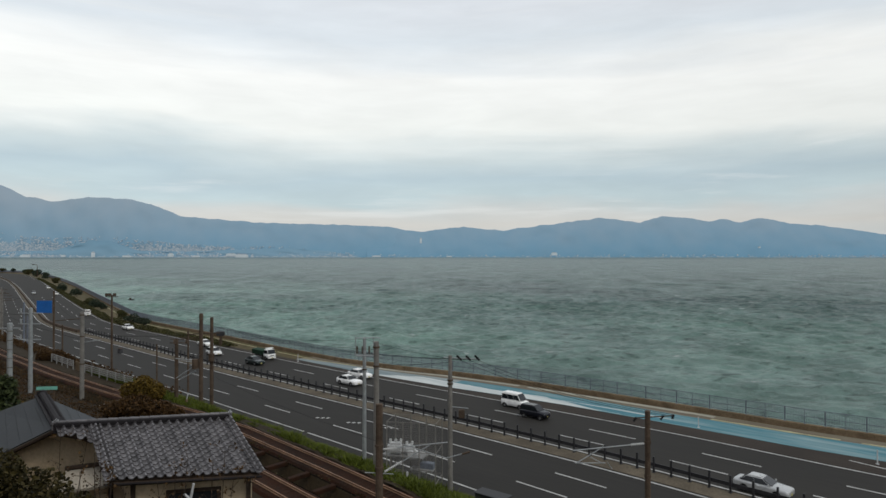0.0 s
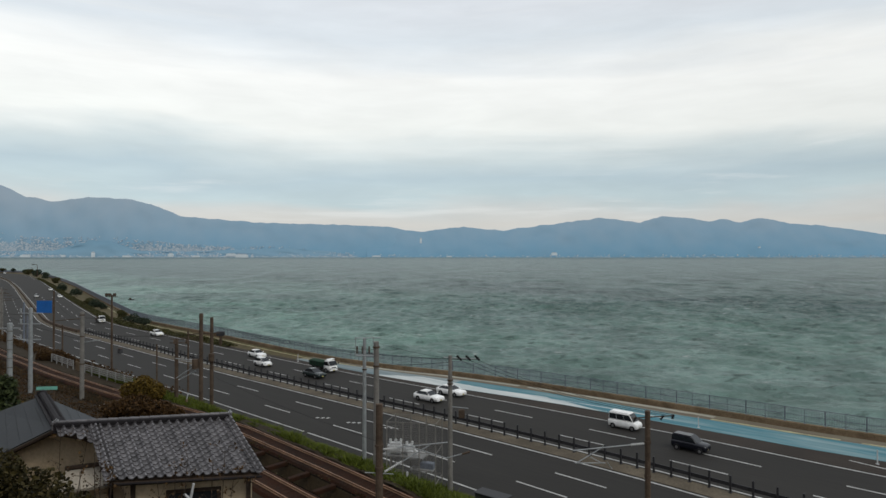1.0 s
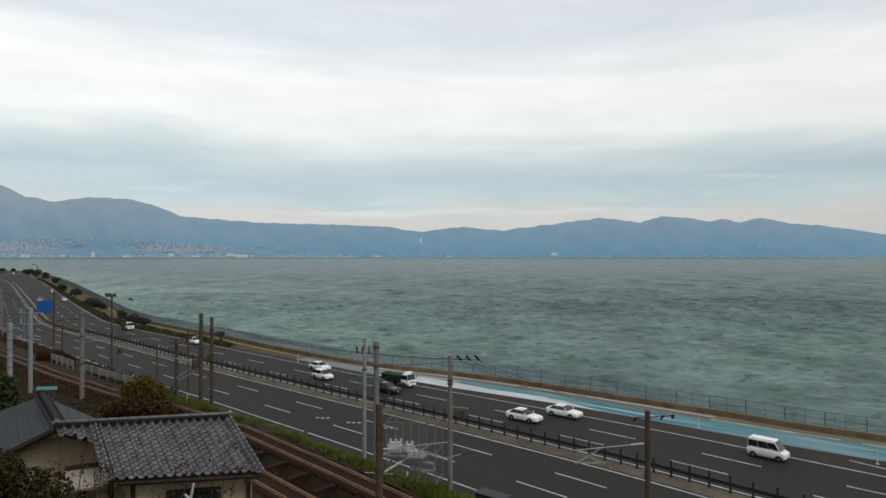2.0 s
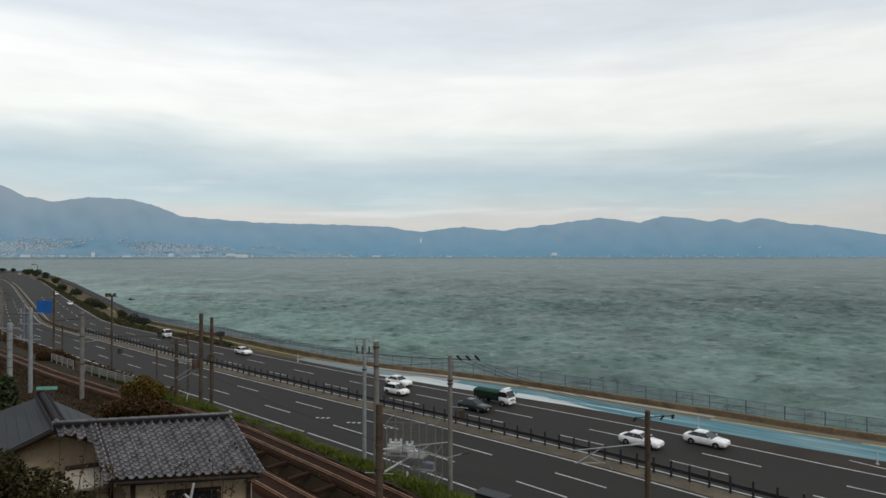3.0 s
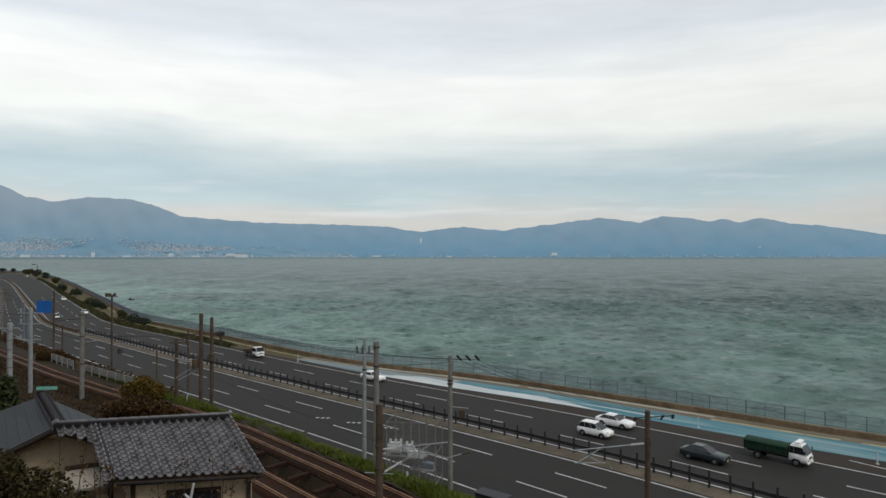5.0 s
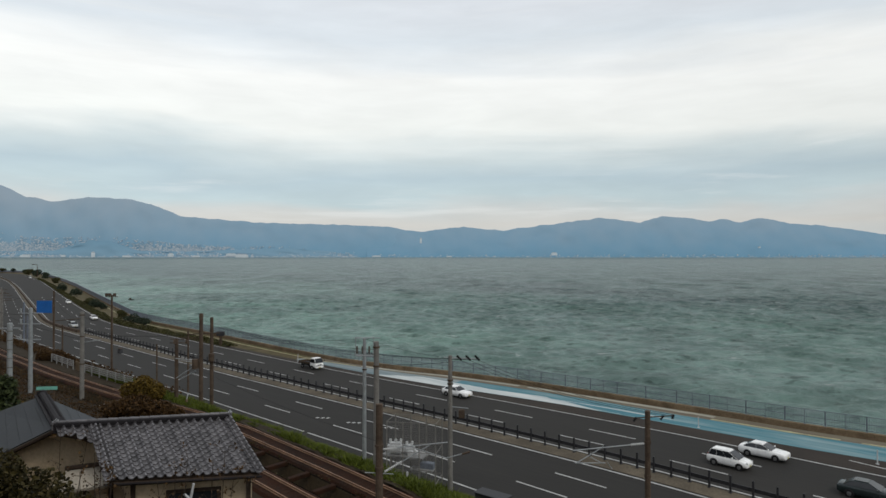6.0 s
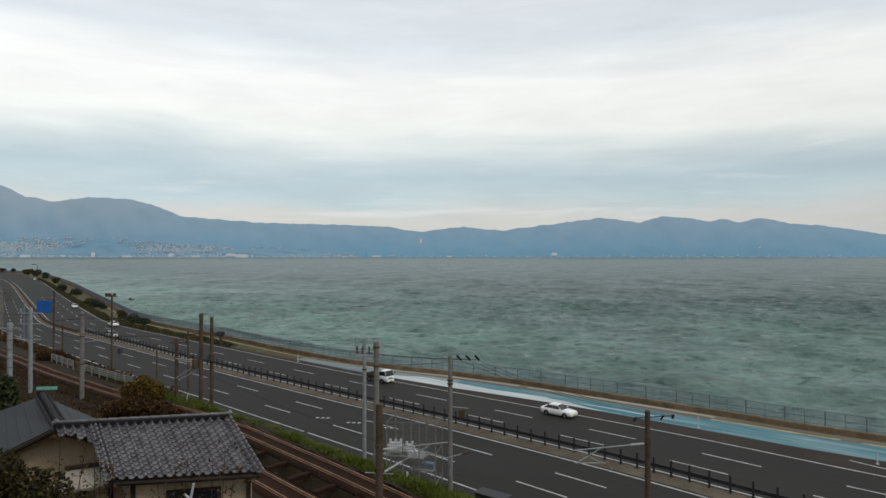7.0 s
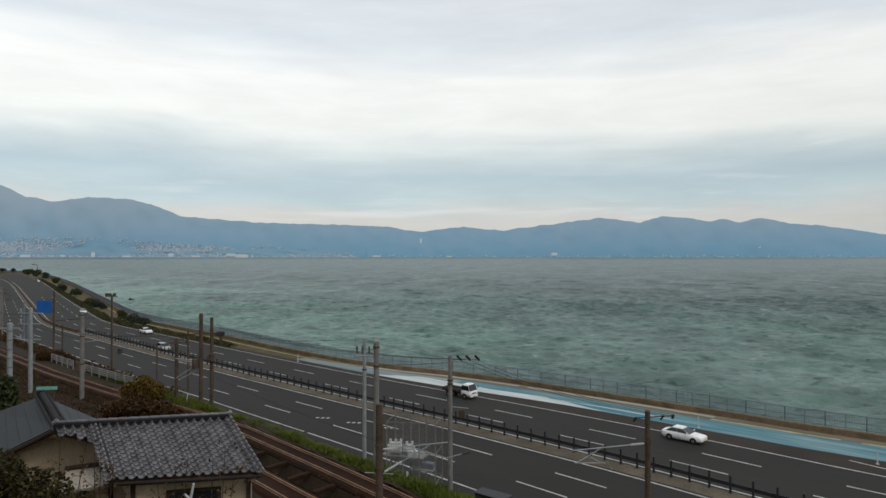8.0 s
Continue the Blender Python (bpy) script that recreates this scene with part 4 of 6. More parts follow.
# more masts in the tangle where track and road draw together
for x, y, z0, z1 in ((-103, 148, 6.2, 17.5), (-112, 160, 6.2, 17.0), (-86, 116, 9.2, 17.6), (-120, 172, 6.2, 17.0), (-97, 132, 9.2, 17.8), (-140, 195, 6.2, 17.0)):
    q = pole("catenary_pole", x, y, z0, z1, 0.2, 0.17, POLE_GREY, "grey railway pole far along the line", "railway poles")
    arm(q, (-1.8, 0, z1 - z0 - 0.7), (1.6, 0, z1 - z0 - 0.7), 0.06, POLE_DARK)
    arm(q, (0, 0, z1 - z0 - 2.4), (3.0, 0, z1 - z0 - 2.2), 0.05, POLE_DARK)
    insulator(q, (-1.4, 0, z1 - z0 - 0.6), (-1.4, 0, z1 - z0), 0.16, POLE_DARK, "brown insulator")

p = pole("lattice_pole", -7.5, 60.5, 6.7, 17.9, 0.2, 0.16, STEEL_PALE, "pale steel pole with a frame of switches on top", "railway poles", bands=(15.0,))
for dx in (-0.85, 0.85):
    arm(p, (dx, 0, 9.6), (dx, 0, 11.4), 0.035)
arm(p, (-0.95, 0, 11.3), (1.5, 0, 11.3), 0.045)
arm(p, (-0.95, 0, 9.7), (1.2, 0, 9.7), 0.045)
for dx in (-0.7, -0.2, 0.45, 1.1):
    insulator(p, (dx, 0, 9.8), (dx, 0, 10.5), 0.12, POLE_DARK, "brown insulator")

p = pole("catenary_pole", 12.1, 37.5, 8.7, 16.7, 0.18, 0.16, POLE_DARK, DRK, "railway poles", bands=(12.9, 14.9))
arm(p, (-0.9, 0, 7.6), (1.6, 0, 7.75), 0.035, POLE_DARK)
insulator(p, (0.75, 0, 7.5), (0.95, 0, 7.75), 0.1, BLACK_RUBBER, "black insulator")
insulator(p, (1.45, 0, 7.55), (1.55, 0, 7.8), 0.1, BLACK_RUBBER, "black insulator")
insulator(p, (-0.85, 0, 7.4), (-0.65, 0, 7.65), 0.1, BLACK_RUBBER, "black insulator")
insulator(p, (-1.0, 0, 6.02), (-0.2, 0, 6.1), 0.085, PORCELAIN, "white porcelain insulator")
arm(p, (-1.0, 0, 6.02), (-4.4, 0, 5.68), 0.04)
arm(p, (-2.6, 0, 5.92), (-4.2, 0, 4.95), 0.035)
arm(p, (-4.3, 0, 4.95), (-2.5, 0, 4.95), 0.03)
arm(p, (-2.7, 0, 4.95), (-3.4, 0, 5.3), 0.025)
arm(p, (-2.4, 0, 5.0), (-2.1, 0, 4.6), 0.025)

p = pole("catenary_pole", -28.3, 74.1, 8.6, 19.0, 0.24, 0.22, POLE_DARK, DRK, "railway poles", bands=(14.5, 17.0, 18.7))
arm(p, (-1.6, 0, 8.0), (1.9, 0, 8.2), 0.05, POLE_DARK)
arm(p, (-3.0, 0, 5.2), (0, 0, 4.9), 0.05)
arm(p, (-2.9, 0, 2.9), (-0.3, 0, 4.6), 0.05)
part("transformer", tube_bm((-0.65, 0, 4.0), (-0.65, 0, 5.1), 0.4, None, 14), POLE_DARK, p, "brown cylindrical transformer")
insulator(p, (-1.7, 0, 6.9), (-1.7, 0, 7.4), 0.2, POLE_DARK, "brown insulator")
insulator(p, (-3.1, 0, 6.9), (-3.1, 0, 7.4), 0.2, POLE_DARK, "brown insulator")
arm(p, (-3.6, 0, 7.45), (0, 0, 7.45), 0.04, POLE_DARK)
p = pole("catenary_pole", -28.7, 78.6, 7.2, 18.1, 0.24, 0.2, POLE_DARK, DRK, "railway poles", bands=(12.0, 13.3, 16.5))
arm(p, (-1.2, 0, 9.0), (1.0, 0, 9.0), 0.05, POLE_DARK)
part("transformer", tube_bm((0.1, -0.35, 5.6), (0.1, -0.35, 6.5), 0.35, None, 14), POLE_DARK, p, "brown cylindrical transformer")
p = pole("catenary_pole", -31.5, 74.9, 8.6, 15.9, 0.22, 0.2, POLE_DARK, DRK, "railway poles", bands=(13.0,))
arm(p, (0, 0, 4.9), (2.2, 0, 4.6), 0.05)
arm(p, (0.4, 0, 2.6), (2.3, 0, 3.6), 0.05)
arm(p, (-0.8, 0, 6.9), (1.2, 0, 6.9), 0.04, POLE_DARK)
p = pole("utility_pole", -36.6, 91.0, 6.6, 15.0, 0.15, 0.12, POLE_DARK, "thin dark pole between road and railway")
arm(p, (-1.2, 0, 7.4), (1.2, 0, 7.4), 0.05, POLE_DARK)
p = pole("catenary_pole", -42.1, 73.9, 9.1, 19.2, 0.25, 0.22, POLE_GREY, CON, "railway poles", bands=(13.2, 16.4, 18.9))
arm(p, (-3.2, 0, 9.1), (0, 0, 9.4), 0.04, POLE_DARK)
arm(p, (0, 0, 6.6), (2.2, 0, 6.9), 0.04)
p = pole("utility_pole", -55.8, 106.7, 6.5, 19.1, 0.18, 0.15, POLE_DARK, "tall thin dark pole with switches at its top")
arm(p, (-1.1, 0, 12.3), (1.0, 0, 12.3), 0.06, POLE_DARK)
for dx in (-0.9, -0.35, 0.45):
    part("switch_box", box_bm((0.4, 0.4, 0.5), pose(dx, 0, 12.65), 0.06), POLE_DARK, p)
p = pole("sign_pole", -73.0, 118.8, 6.4, 19.1, 0.2, 0.17, POLE_DARK, "tall dark pole that carries a blue road sign")
part("sign_panel", box_bm((2.9, 0.08, 2.3), pose(-1.8, 0, 9.7), 0.03), SIGN_BLUE, p, "blue direction sign panel")
arm(p, (-3.3, 0.1, 10.4), (0, 0.1, 10.4), 0.06, POLE_DARK)
arm(p, (-3.3, 0.1, 9.1), (0, 0.1, 9.1), 0.06, POLE_DARK)
for dz in (0.5, 0.0):
    part("letter_bar", box_bm((1.6, 0.02, 0.2), pose(-1.8, -0.055, 9.7 + dz)), SIGN_BLUE, p)
pole("utility_pole", -73.0, 121.5, 6.4, 12.4, 0.15, 0.13, POLE_DARK, "short dark pole beside the road")
pole("utility_pole", -44.9, 99.4, 6.3, 11.8, 0.13, 0.11, POLE_DARK, "short dark pole beside the road")
p = pole("steel_pole", -45.55, 66.6, 9.3, 18.7, 0.27, 0.25, STEEL_PALE, "pale banded steel pole beside the railway", bands=())
for z in np.arange(1.0, 9.2, 0.95):
    part("band", tube_bm((0, 0, z - 0.05), (0, 0, z + 0.05), 0.295, None, 12), POLE_GREY, p)
arm(p, (-1.8, 0, 8.9), (1.1, 0, 8.9), 0.06)
arm(p, (0, 0, 8.0), (2.6, 0, 7.4), 0.05)
p = pole("steel_pole", -50.2, 77.1, 9.2, 19.4, 0.26, 0.2, STEEL_PALE, "pale steel pole with cross arms beside the railway", bands=())
for z in (9.6, 8.3, 6.4):
    arm(p, (-1.5, 0, z), (1.2, 0, z), 0.06)
    insulator(p, (-1.2, 0, z + 0.1), (-1.2, 0, z + 0.6), 0.13, STEEL_PALE, "pale insulator")
pole("utility_pole", -90.0, 136.0, 6.3, 15.6, 0.22, 0.18, FENCE_BLUE, "blue-grey pole beside the road")
pole("utility_pole", -84.0, 128.0, 6.3, 13.5, 0.16, 0.14, FENCE_BLUE, "blue-grey pole beside the road")


def wire(a, b, sag, r=0.012):
    a, b = Vector(a), Vector(b)
    cu = bpy.data.curves.new("overhead_wire", "CURVE")
    cu.dimensions, cu.bevel_depth, cu.bevel_resolution = "3D", r, 1
    sp = cu.splines.new("POLY")
    sp.points.add(16)
    for i in range(17):
        t = i / 16
        q = a.lerp(b, t)
        q.z -= sag * 4 * t * (1 - t)
        sp.points[i].co = (*q, 1)
    cu.materials.append(BLACK_RUBBER)
    tagged(new("overhead_wire", cu), "thin dark sagging wire between railway poles", "wire", "overhead wires")


for dx in (0.75, 1.5, 2.25):
    wire((0.6 + dx, 52.8, 17.2), (12.1 + dx * 0.7, 37.5, 16.5), 0.5)
    wire((0.6 + dx, 52.8, 17.2), (-28.7 + dx * 0.4, 78.6, 17.0), 0.8)
wire((-5.3, 50.4, 18.4), (-28.3, 74.1, 18.4), 0.7)
wire((-28.3, 74.1, 18.4), (-42.1, 73.9, 18.6), 0.3)
wire((-42.1, 73.9, 18.2), (-73, 118.8, 17.8), 0.8)
wire((-4.0, 39.8, 14.2), (-31.2, 74.9, 13.6), 0.4)
wire((-7.5, 60.5, 17.9), (-28.7, 78.6, 16.2), 0.5)
wire((-7.5, 60.5, 17.9), (0.6, 52.8, 17.3), 0.2)
wire((-73, 118.8, 17.5), (-103, 148, 16.6), 0.6, 0.02)
wire((-49.9, 77.1, 18.6), (-86, 116, 17.0), 0.6, 0.02)
wire((-45.3, 66.6, 18.2), (-86, 116, 16.4), 0.6, 0.02)
wire((-42.1, 73.9, 16.0), (-97, 132, 16.0), 0.6, 0.02)
wire((-28.3, 74.1, 16.6), (-42.1, 73.9, 16.6), 0.2, 0.02)
wire((-5.3, 50.4, 17.2), (0.6, 52.8, 17.0), 0.1, 0.02)


def switchgear():
    t = holder("wire_cage", "tall grey wire-mesh cage beside the railway", "cage", pose(-2.4, 54.0, 6.9, 0, 0, -12))
    xs, ys, h = (-2.1, -0.7, 0.7, 2.1), (-1.3, 1.3), 5.1
    first = None
    for x in xs:
        for y in ys:
            if first is None:
                first = part("post", tube_bm((0, 0, -0.6), (0, 0, h), 0.045, None, 8), POLE_GREY, t, m=pose(x, y, 0))
            else:
                put("post", first.data, t, m=pose(x, y, 0))
    for y in ys:
        for z in (0.1, 2.6, h - 0.05):
            part("rail", tube_bm((-2.1, y, z), (2.1, y, z), 0.025, None, 6), POLE_GREY, t)
    for x in (-2.1, 2.1):
        for z in (0.1, 2.6, h - 0.05):
            part("rail", tube_bm((x, -1.3, z), (x, 1.3, z), 0.025, None, 6), POLE_GREY, t)
    bm = bmesh.new()
    for k in range(24):
        x = -2.0 + k * 0.175
        for y in ys:
            add_box(bm, (0.007, 0.007, h - 0.2), pose(x, y, h / 2))
    for k in range(26):
        for y in ys:
            add_box(bm, (4.2, 0.007, 0.007), pose(0, y, 0.2 + k * 0.19))
    tagged(part("mesh_wire", bm, POLE_GREY, t), kind="stuff")
    u = holder("switchgear", "white electrical switchgear with insulators on a steel stand", "switchgear", pose(-3.3, 54.0, 6.9))
    part("stand", box_bm((3.7, 1.6, 0.14), pose(0.1, 0, 2.05, 0, 0, -20), 0.02), CONCRETE, u, "stained concrete platform")
    for x in (-1.1, 1.3):
        for y in (-0.45, 0.45):
            part("leg", box_bm((0.12, 0.12, 2.7), pose(x, y, 0.7)), POLE_GREY, u)
    tank = part("tank", box_bm((1.35, 0.95, 0.95), pose(-0.75, 0, 2.62), 0.22), WHITE_METAL, u, "rounded white steel tank")
    part("tank", box_bm((0.95, 0.9, 0.75), pose(0.42, 0, 2.52), 0.2), WHITE_METAL, u, "rounded white steel tank")
    part("drum", tube_bm((0.55, -0.75, 2.28), (0.55, -0.3, 2.28), 0.26, None, 16), WHITE_METAL, u, "white round drum")
    for x in (-1.2, -0.9, -0.6, -0.3):
        part("rib", box_bm((0.07, 1.0, 0.6), pose(x, 0, 2.6), 0.02), WHITE_METAL, tank)
    for x, z in ((-1.2, 3.1), (-0.75, 3.1), (-0.3, 3.1), (0.2, 2.9), (0.65, 2.9)):
        insulator(u, (x, 0, z - 0.06), (x + 0.05, 0, z + 0.28), 0.13, PORCELAIN, "white porcelain insulator")
    part("duct", tube_bm((0.8, 0, 2.5), (1.3, -0.2, 2.0), 0.14), WHITE_METAL, u)
    part("bench", box_bm((2.0, 0.8, 0.12), pose(1.6, -0.7, 1.05, 0, 0, -20)), CONCRETE, u)
    part("locker", box_bm((1.2, 0.6, 0.5), pose(2.0, -0.7, 1.36, 0, 0, -20), 0.04), FENCE_BLUE, u, "blue-grey steel locker")
    s = holder("marker_post", "short white marker post beside the railway", "post", pose(-2.9, 51.6, 7.2))
    part("shaft", box_bm((0.16, 0.16, 1.1), pose(0, 0, 0.55), 0.03), WHITE_METAL, s)
    part("foot", box_bm((0.3, 0.3, 0.15), pose(0, 0, 0.05), 0.02), CONCRETE, s)


switchgear()

for x, y, z, lean in ((-36.7, 68.0, 9.55, 66), (-29.1, 72.0, 9.35, 14)):
    t = holder("marker_post", "short white leaning marker post beside the railway", "post", pose(x, y, z))
    part("shaft", box_bm((0.1, 0.1, 0.75), pose(0, 0, 0.2, 0, lean, 0) @ pose(0, 0, 0.2), 0.02), WHITE_METAL, t)
    part("foot", box_bm((0.2, 0.2, 0.8), pose(0, 0, -0.2), 0.02), CONCRETE_BROWN, t)

b = holder("relay_box", "dark steel relay box beside the track", "relay box", pose(3.5, 44.6, 8.15, 0, 0, -38))
part("housing", box_bm((2.4, 1.0, 0.95), pose(0, 0, 0.475), 0.04), RAIL_DARK, b)
part("lid", box_bm((2.6, 1.2, 0.07), pose(0, 0, 0.985), 0.02), RAIL_DARK, b)


def slat_fence(s0, s1, label):
    t = holder("slat_fence", label, "fence", group="railway fences")
    o = lambda s: track_o(s) - 2.9
    for z in (9.5, 9.75, 10.0, 10.25):
        v, f = strip([lambda s: (o(s) - 0.03, z), lambda s: (o(s) - 0.03, z + 0.14), lambda s: (o(s) + 0.03, z + 0.14), lambda s: (o(s) + 0.03, z)], s0, s1, 2.0, True)
        put("slat", mesh_of("slat", v, f, CONCRETE), t)
    for s in np.arange(s0, s1 + 0.1, 2.4):
        part("post", box_bm((0.12, 0.12, 1.4), pose(0, 0, 0.6)), CONCRETE, t, m=along(s, o(s) + 0.1, 9.1))


slat_fence(787, 796.5, "pale concrete slat fence beside the railway")
slat_fence(801, 815, "pale concrete slat fence beside the railway")
t = holder("board_fence", "rusty brown board panel beside the railway", "panel", along(799, track_o(799) - 2.9, 9.1))
part("panel", box_bm((3.6, 0.06, 1.3), pose(0, 0, 0.65), 0.01), CONCRETE_BROWN, t)
for x in (-1.7, 0, 1.7):
    part("post", box_bm((0.1, 0.1, 1.5), pose(x, 0.08, 0.6)), POLE_DARK, t)
t = holder("small_sign", "turquoise sign board on two posts", "sign", pose(-37.5, 60.0, 11.2, 0, 0, 8))
part("panel", box_bm((1.85, 0.06, 0.32), pose(0, 0, 2.1), 0.01), SIGN_GREEN, t)
for x in (-0.6, 0.6):
    part("post", box_bm((0.07, 0.07, 2.4), pose(x, 0.07, 0.8)), POLE_DARK, t)

for x, y, h in ((-27.0, 117.9, 1.4), (41.34, 60.36, 1.35), (29.45, 73.11, 1.2)):
    t = holder("stop_post", "slim white post on the blue paving", "post", pose(x, y, 6.02), "white posts")
    part("shaft", tube_bm((0, 0, 0), (0, 0, h), 0.06, 0.05, 8), WHITE_METAL, t)
    part("foot", tube_bm((0, 0, 0), (0, 0, 0.06), 0.16, 0.12, 10), WHITE_METAL, t)
t = holder("wall_lamp_post", "short dark post on the sea wall", "post", pose(-48.6, 138.5, 6.0))
part("shaft", box_bm((0.5, 0.5, 2.2), pose(0, 0, 1.1), 0.05), POLE_DARK, t)
part("head", box_bm((1.7, 0.7, 1.0), pose(0, 0, 2.6), 0.1), RAIL_DARK, t)


# ---- houses ----
def quad_slab(corners, thick):
    """A roof plane of given thickness below four corners."""
    c = [Vector(p) for p in corners]
    n = (c[1] - c[0]).cross(c[3] - c[0]).normalized()
    if n.z < 0:
        n = -n
    bm = bmesh.new()
    top = [bm.verts.new(p) for p in c]
    low = [bm.verts.new(p - n * thick) for p in c]
    bm.faces.new(top)
    bm.faces.new(low[::-1])
    for i in range(len(c)):
        j = (i + 1) % len(c)
        bm.faces.new((top[i], low[i], low[j], top[j]))
    return bm


def tile_mesh(w, l, xa, ya, za):
    """A wavy pantile: a trough and a roll, with a thick lower edge."""
    prof = [(-0.5, 0.070), (-0.44, 0.030), (-0.32, 0.008), (-0.12, 0.0), (0.06, 0.014), (0.18, 0.048), (0.28, 0.088), (0.38, 0.100), (0.46, 0.092), (0.5, 0.070)]
    v, f, n = [], [], len(prof)
    for y, dz in ((0.0, 0.0), (-l * 1.12, 0.036)):
        v += [(x * w, y, z + dz) for x, z in prof]
    v += [(x * w, -l * 1.12, z + 0.036 - 0.032) for x, z in prof]
    for i in range(n - 1):
        f += [(i, n + i, n + i + 1, i + 1), (n + i, 2 * n + i, 2 * n + i + 1, n + i + 1)]
    return mesh_of("tile", [xa * x + ya * y + za * z for x, y, z in v], f, TILE, False)


def tiled_house():
    t = holder("house", "single-storey house with a glazed grey tile roof and cream walls", "house")
    rl, rr = Vector((-10.75, 19.40, 20.80)), Vector((-6.94, 20.25, 20.80))
    el, er = Vector((-9.22, 17.50, 19.75)), Vector((-5.26, 18.18, 19.75))
    bl, br = rl + Vector((-1.3, 2.2, -1.15)), rr + Vector((-1.0, 2.2, -1.15))
    roof = part("roof", quad_slab([rl, rr, er, el], 0.10), WOOD, t)
    part("roof", quad_slab([rr, rl, bl, br], 0.10), TILE, t)
    cols, rows = 16, 14
    u0 = (rr - rl).normalized()
    down = (el - rl).lerp(er - rr, 0.5)
    nrm = u0.cross(-down).normalized()
    if nrm.z < 0:
        nrm = -nrm
    ydir = (-down).normalized()
    me = tile_mesh((er - el).length / cols * 1.03, down.length / rows, u0, ydir, nrm)
    for r in range(rows):
        for c in range(cols):
            a, b = (c + 0.5) / cols, r / rows
            p = rl.lerp(rr, a).lerp(el.lerp(er, a), b) + nrm * 0.012
            j = noise.noise(Vector((c * 1.7, r * 1.3, 2.0)))
            put("tile", me, roof, m=Matrix.Translation(p + nrm * 0.006 * j) @ pose(0, 0, 0, 0.5 * j, 0.4 * j, 0.3 * j))
    # the short strip of roof that runs on along the ridge above the gable
    step = (rr - rl) / cols
    part("roof", quad_slab([rl - step * 4.4, rl, rl + down * 0.31, rl - step * 3.6 + down * 0.16], 0.09), WOOD, t)
    for c, count in ((1, 5), (2, 4), (3, 3), (4, 3)):
        for r in range(count):
            put("tile", me, roof, m=Matrix.Translation(rl - step * (c - 0.5) * 1.02 + down * (r / rows) * 0.96 + nrm * 0.012))
    # ridge: stacked courses under a round cap
    d = (rr - rl).normalized()
    a, b = rl - d * 1.0, rr + d * 0.12
    ang = math.degrees(math.atan2(d.y, d.x))
    mid = (a + b) / 2
    ln = (b - a).length
    rd = part("ridge", box_bm((ln, 0.40, 0.30), pose(mid.x, mid.y, mid.z - 0.04, 0, 0, ang), 0.02), RIDGE_TILE, t, "dark stacked ridge tiles")
    part("course", box_bm((ln - 0.05, 0.45, 0.03), pose(mid.x, mid.y, mid.z - 0.09, 0, 0, ang), 0.008), RIDGE_TILE, rd)
    part("course", box_bm((ln, 0.44, 0.03), pose(mid.x, mid.y, mid.z + 0.045, 0, 0, ang), 0.008), RIDGE_TILE, rd)
    n = 17
    cap = tube_bm((-ln / n / 2, 0, 0), (ln / n / 2 - 0.012, 0, 0), 0.065, 0.055, 10)
    cm = bpy.data.meshes.new("cap")
    cap.to_mesh(cm)
    cap.free()
    cm.materials.append(TILE)
    for k in range(n):
        q = a.lerp(b, (k + 0.5) / n)
        put("cap", cm, rd, m=pose(q.x, q.y, q.z + 0.10, 0, 0, ang))
    for q in (a, b):
        part("ridge_end", box_bm((0.12, 0.36, 0.34), pose(q.x, q.y, q.z + 0.03, 0, 0, ang), 0.05), TILE, rd, "grey end tile")
    # verge and eave edges
    for p0, p1 in ((rr, er), (rl, el)):
        for k in range(13):
            q = p0.lerp(p1, (k + 0.5) / 13) + nrm * 0.05
            put("verge_tile", me, t, m=Matrix.Translation(q))
    part("eave_board", tube_bm(el + Vector((0, 0.03, -0.12)), er + Vector((0, 0.03, -0.12)), 0.06, None, 6), WOOD, t)
    part("gutter", tube_bm(el + Vector((-0.1, -0.06, -0.10)), er + Vector((0.1, -0.06, -0.10)), 0.03, None, 8), RIDGE_TILE, t, "dark half-round gutter")
    # walls stand back under the eaves
    inset = Vector((-0.10, 0.55, 0))
    c = [el + inset + Vector((0.55, 0, 0)), er + inset + Vector((-0.35, 0, 0)), br + Vector((-0.3, -0.4, 0)), bl + Vector((0.5, -0.4, 0))]
    for i, (p0, p1) in enumerate(zip(c, c[1:] + c[:1])):
        dd = (p1 - p0)
        an = math.degrees(math.atan2(dd.y, dd.x))
        mm = (p0 + p1) / 2
        part("wall", box_bm((dd.length, 0.14, 4.6), pose(mm.x, mm.y, 17.42, 0, 0, an)), PLASTER, t)
    p0, p1 = c[0], c[1]
    an = math.degrees(math.atan2((p1 - p0).y, (p1 - p0).x))
    for k in (0, 4):
        q = p0.lerp(p1, k / 4)
        part("timber_post", box_bm((0.12, 0.1, 4.4), pose(q.x, q.y - 0.09, 17.4, 0, 0, an)), WOOD, t)
    q = p0.lerp(p1, 0.52)
    w = part("window", box_bm((1.5, 0.06, 1.2), pose(q.x, q.y - 0.11, 18.65, 0, 0, an), 0.01), WOOD, t, "brown timber window")
    part("pane", box_bm((1.3, 0.03, 1.0), pose(q.x, q.y - 0.15, 18.65, 0, 0, an)), GLASS, w)
    # a white bent vent pipe before the eave
    vent = holder("vent_pipe", "white bent vent pipe on the house eave", "pipe", pose(-6.9, 17.35, 19.3))
    part("pipe", tube_bm((0, 0, 0), (0.08, 0, 0.42), 0.035), WHITE_METAL, vent)
    part("branch", tube_bm((0.0, 0, 0.0), (-0.18, 0, 0.14), 0.03), WHITE_METAL, vent)
    part("stem", tube_bm((0, 0, 0), (0, 0.3, -0.35), 0.03), WHITE_METAL, vent)


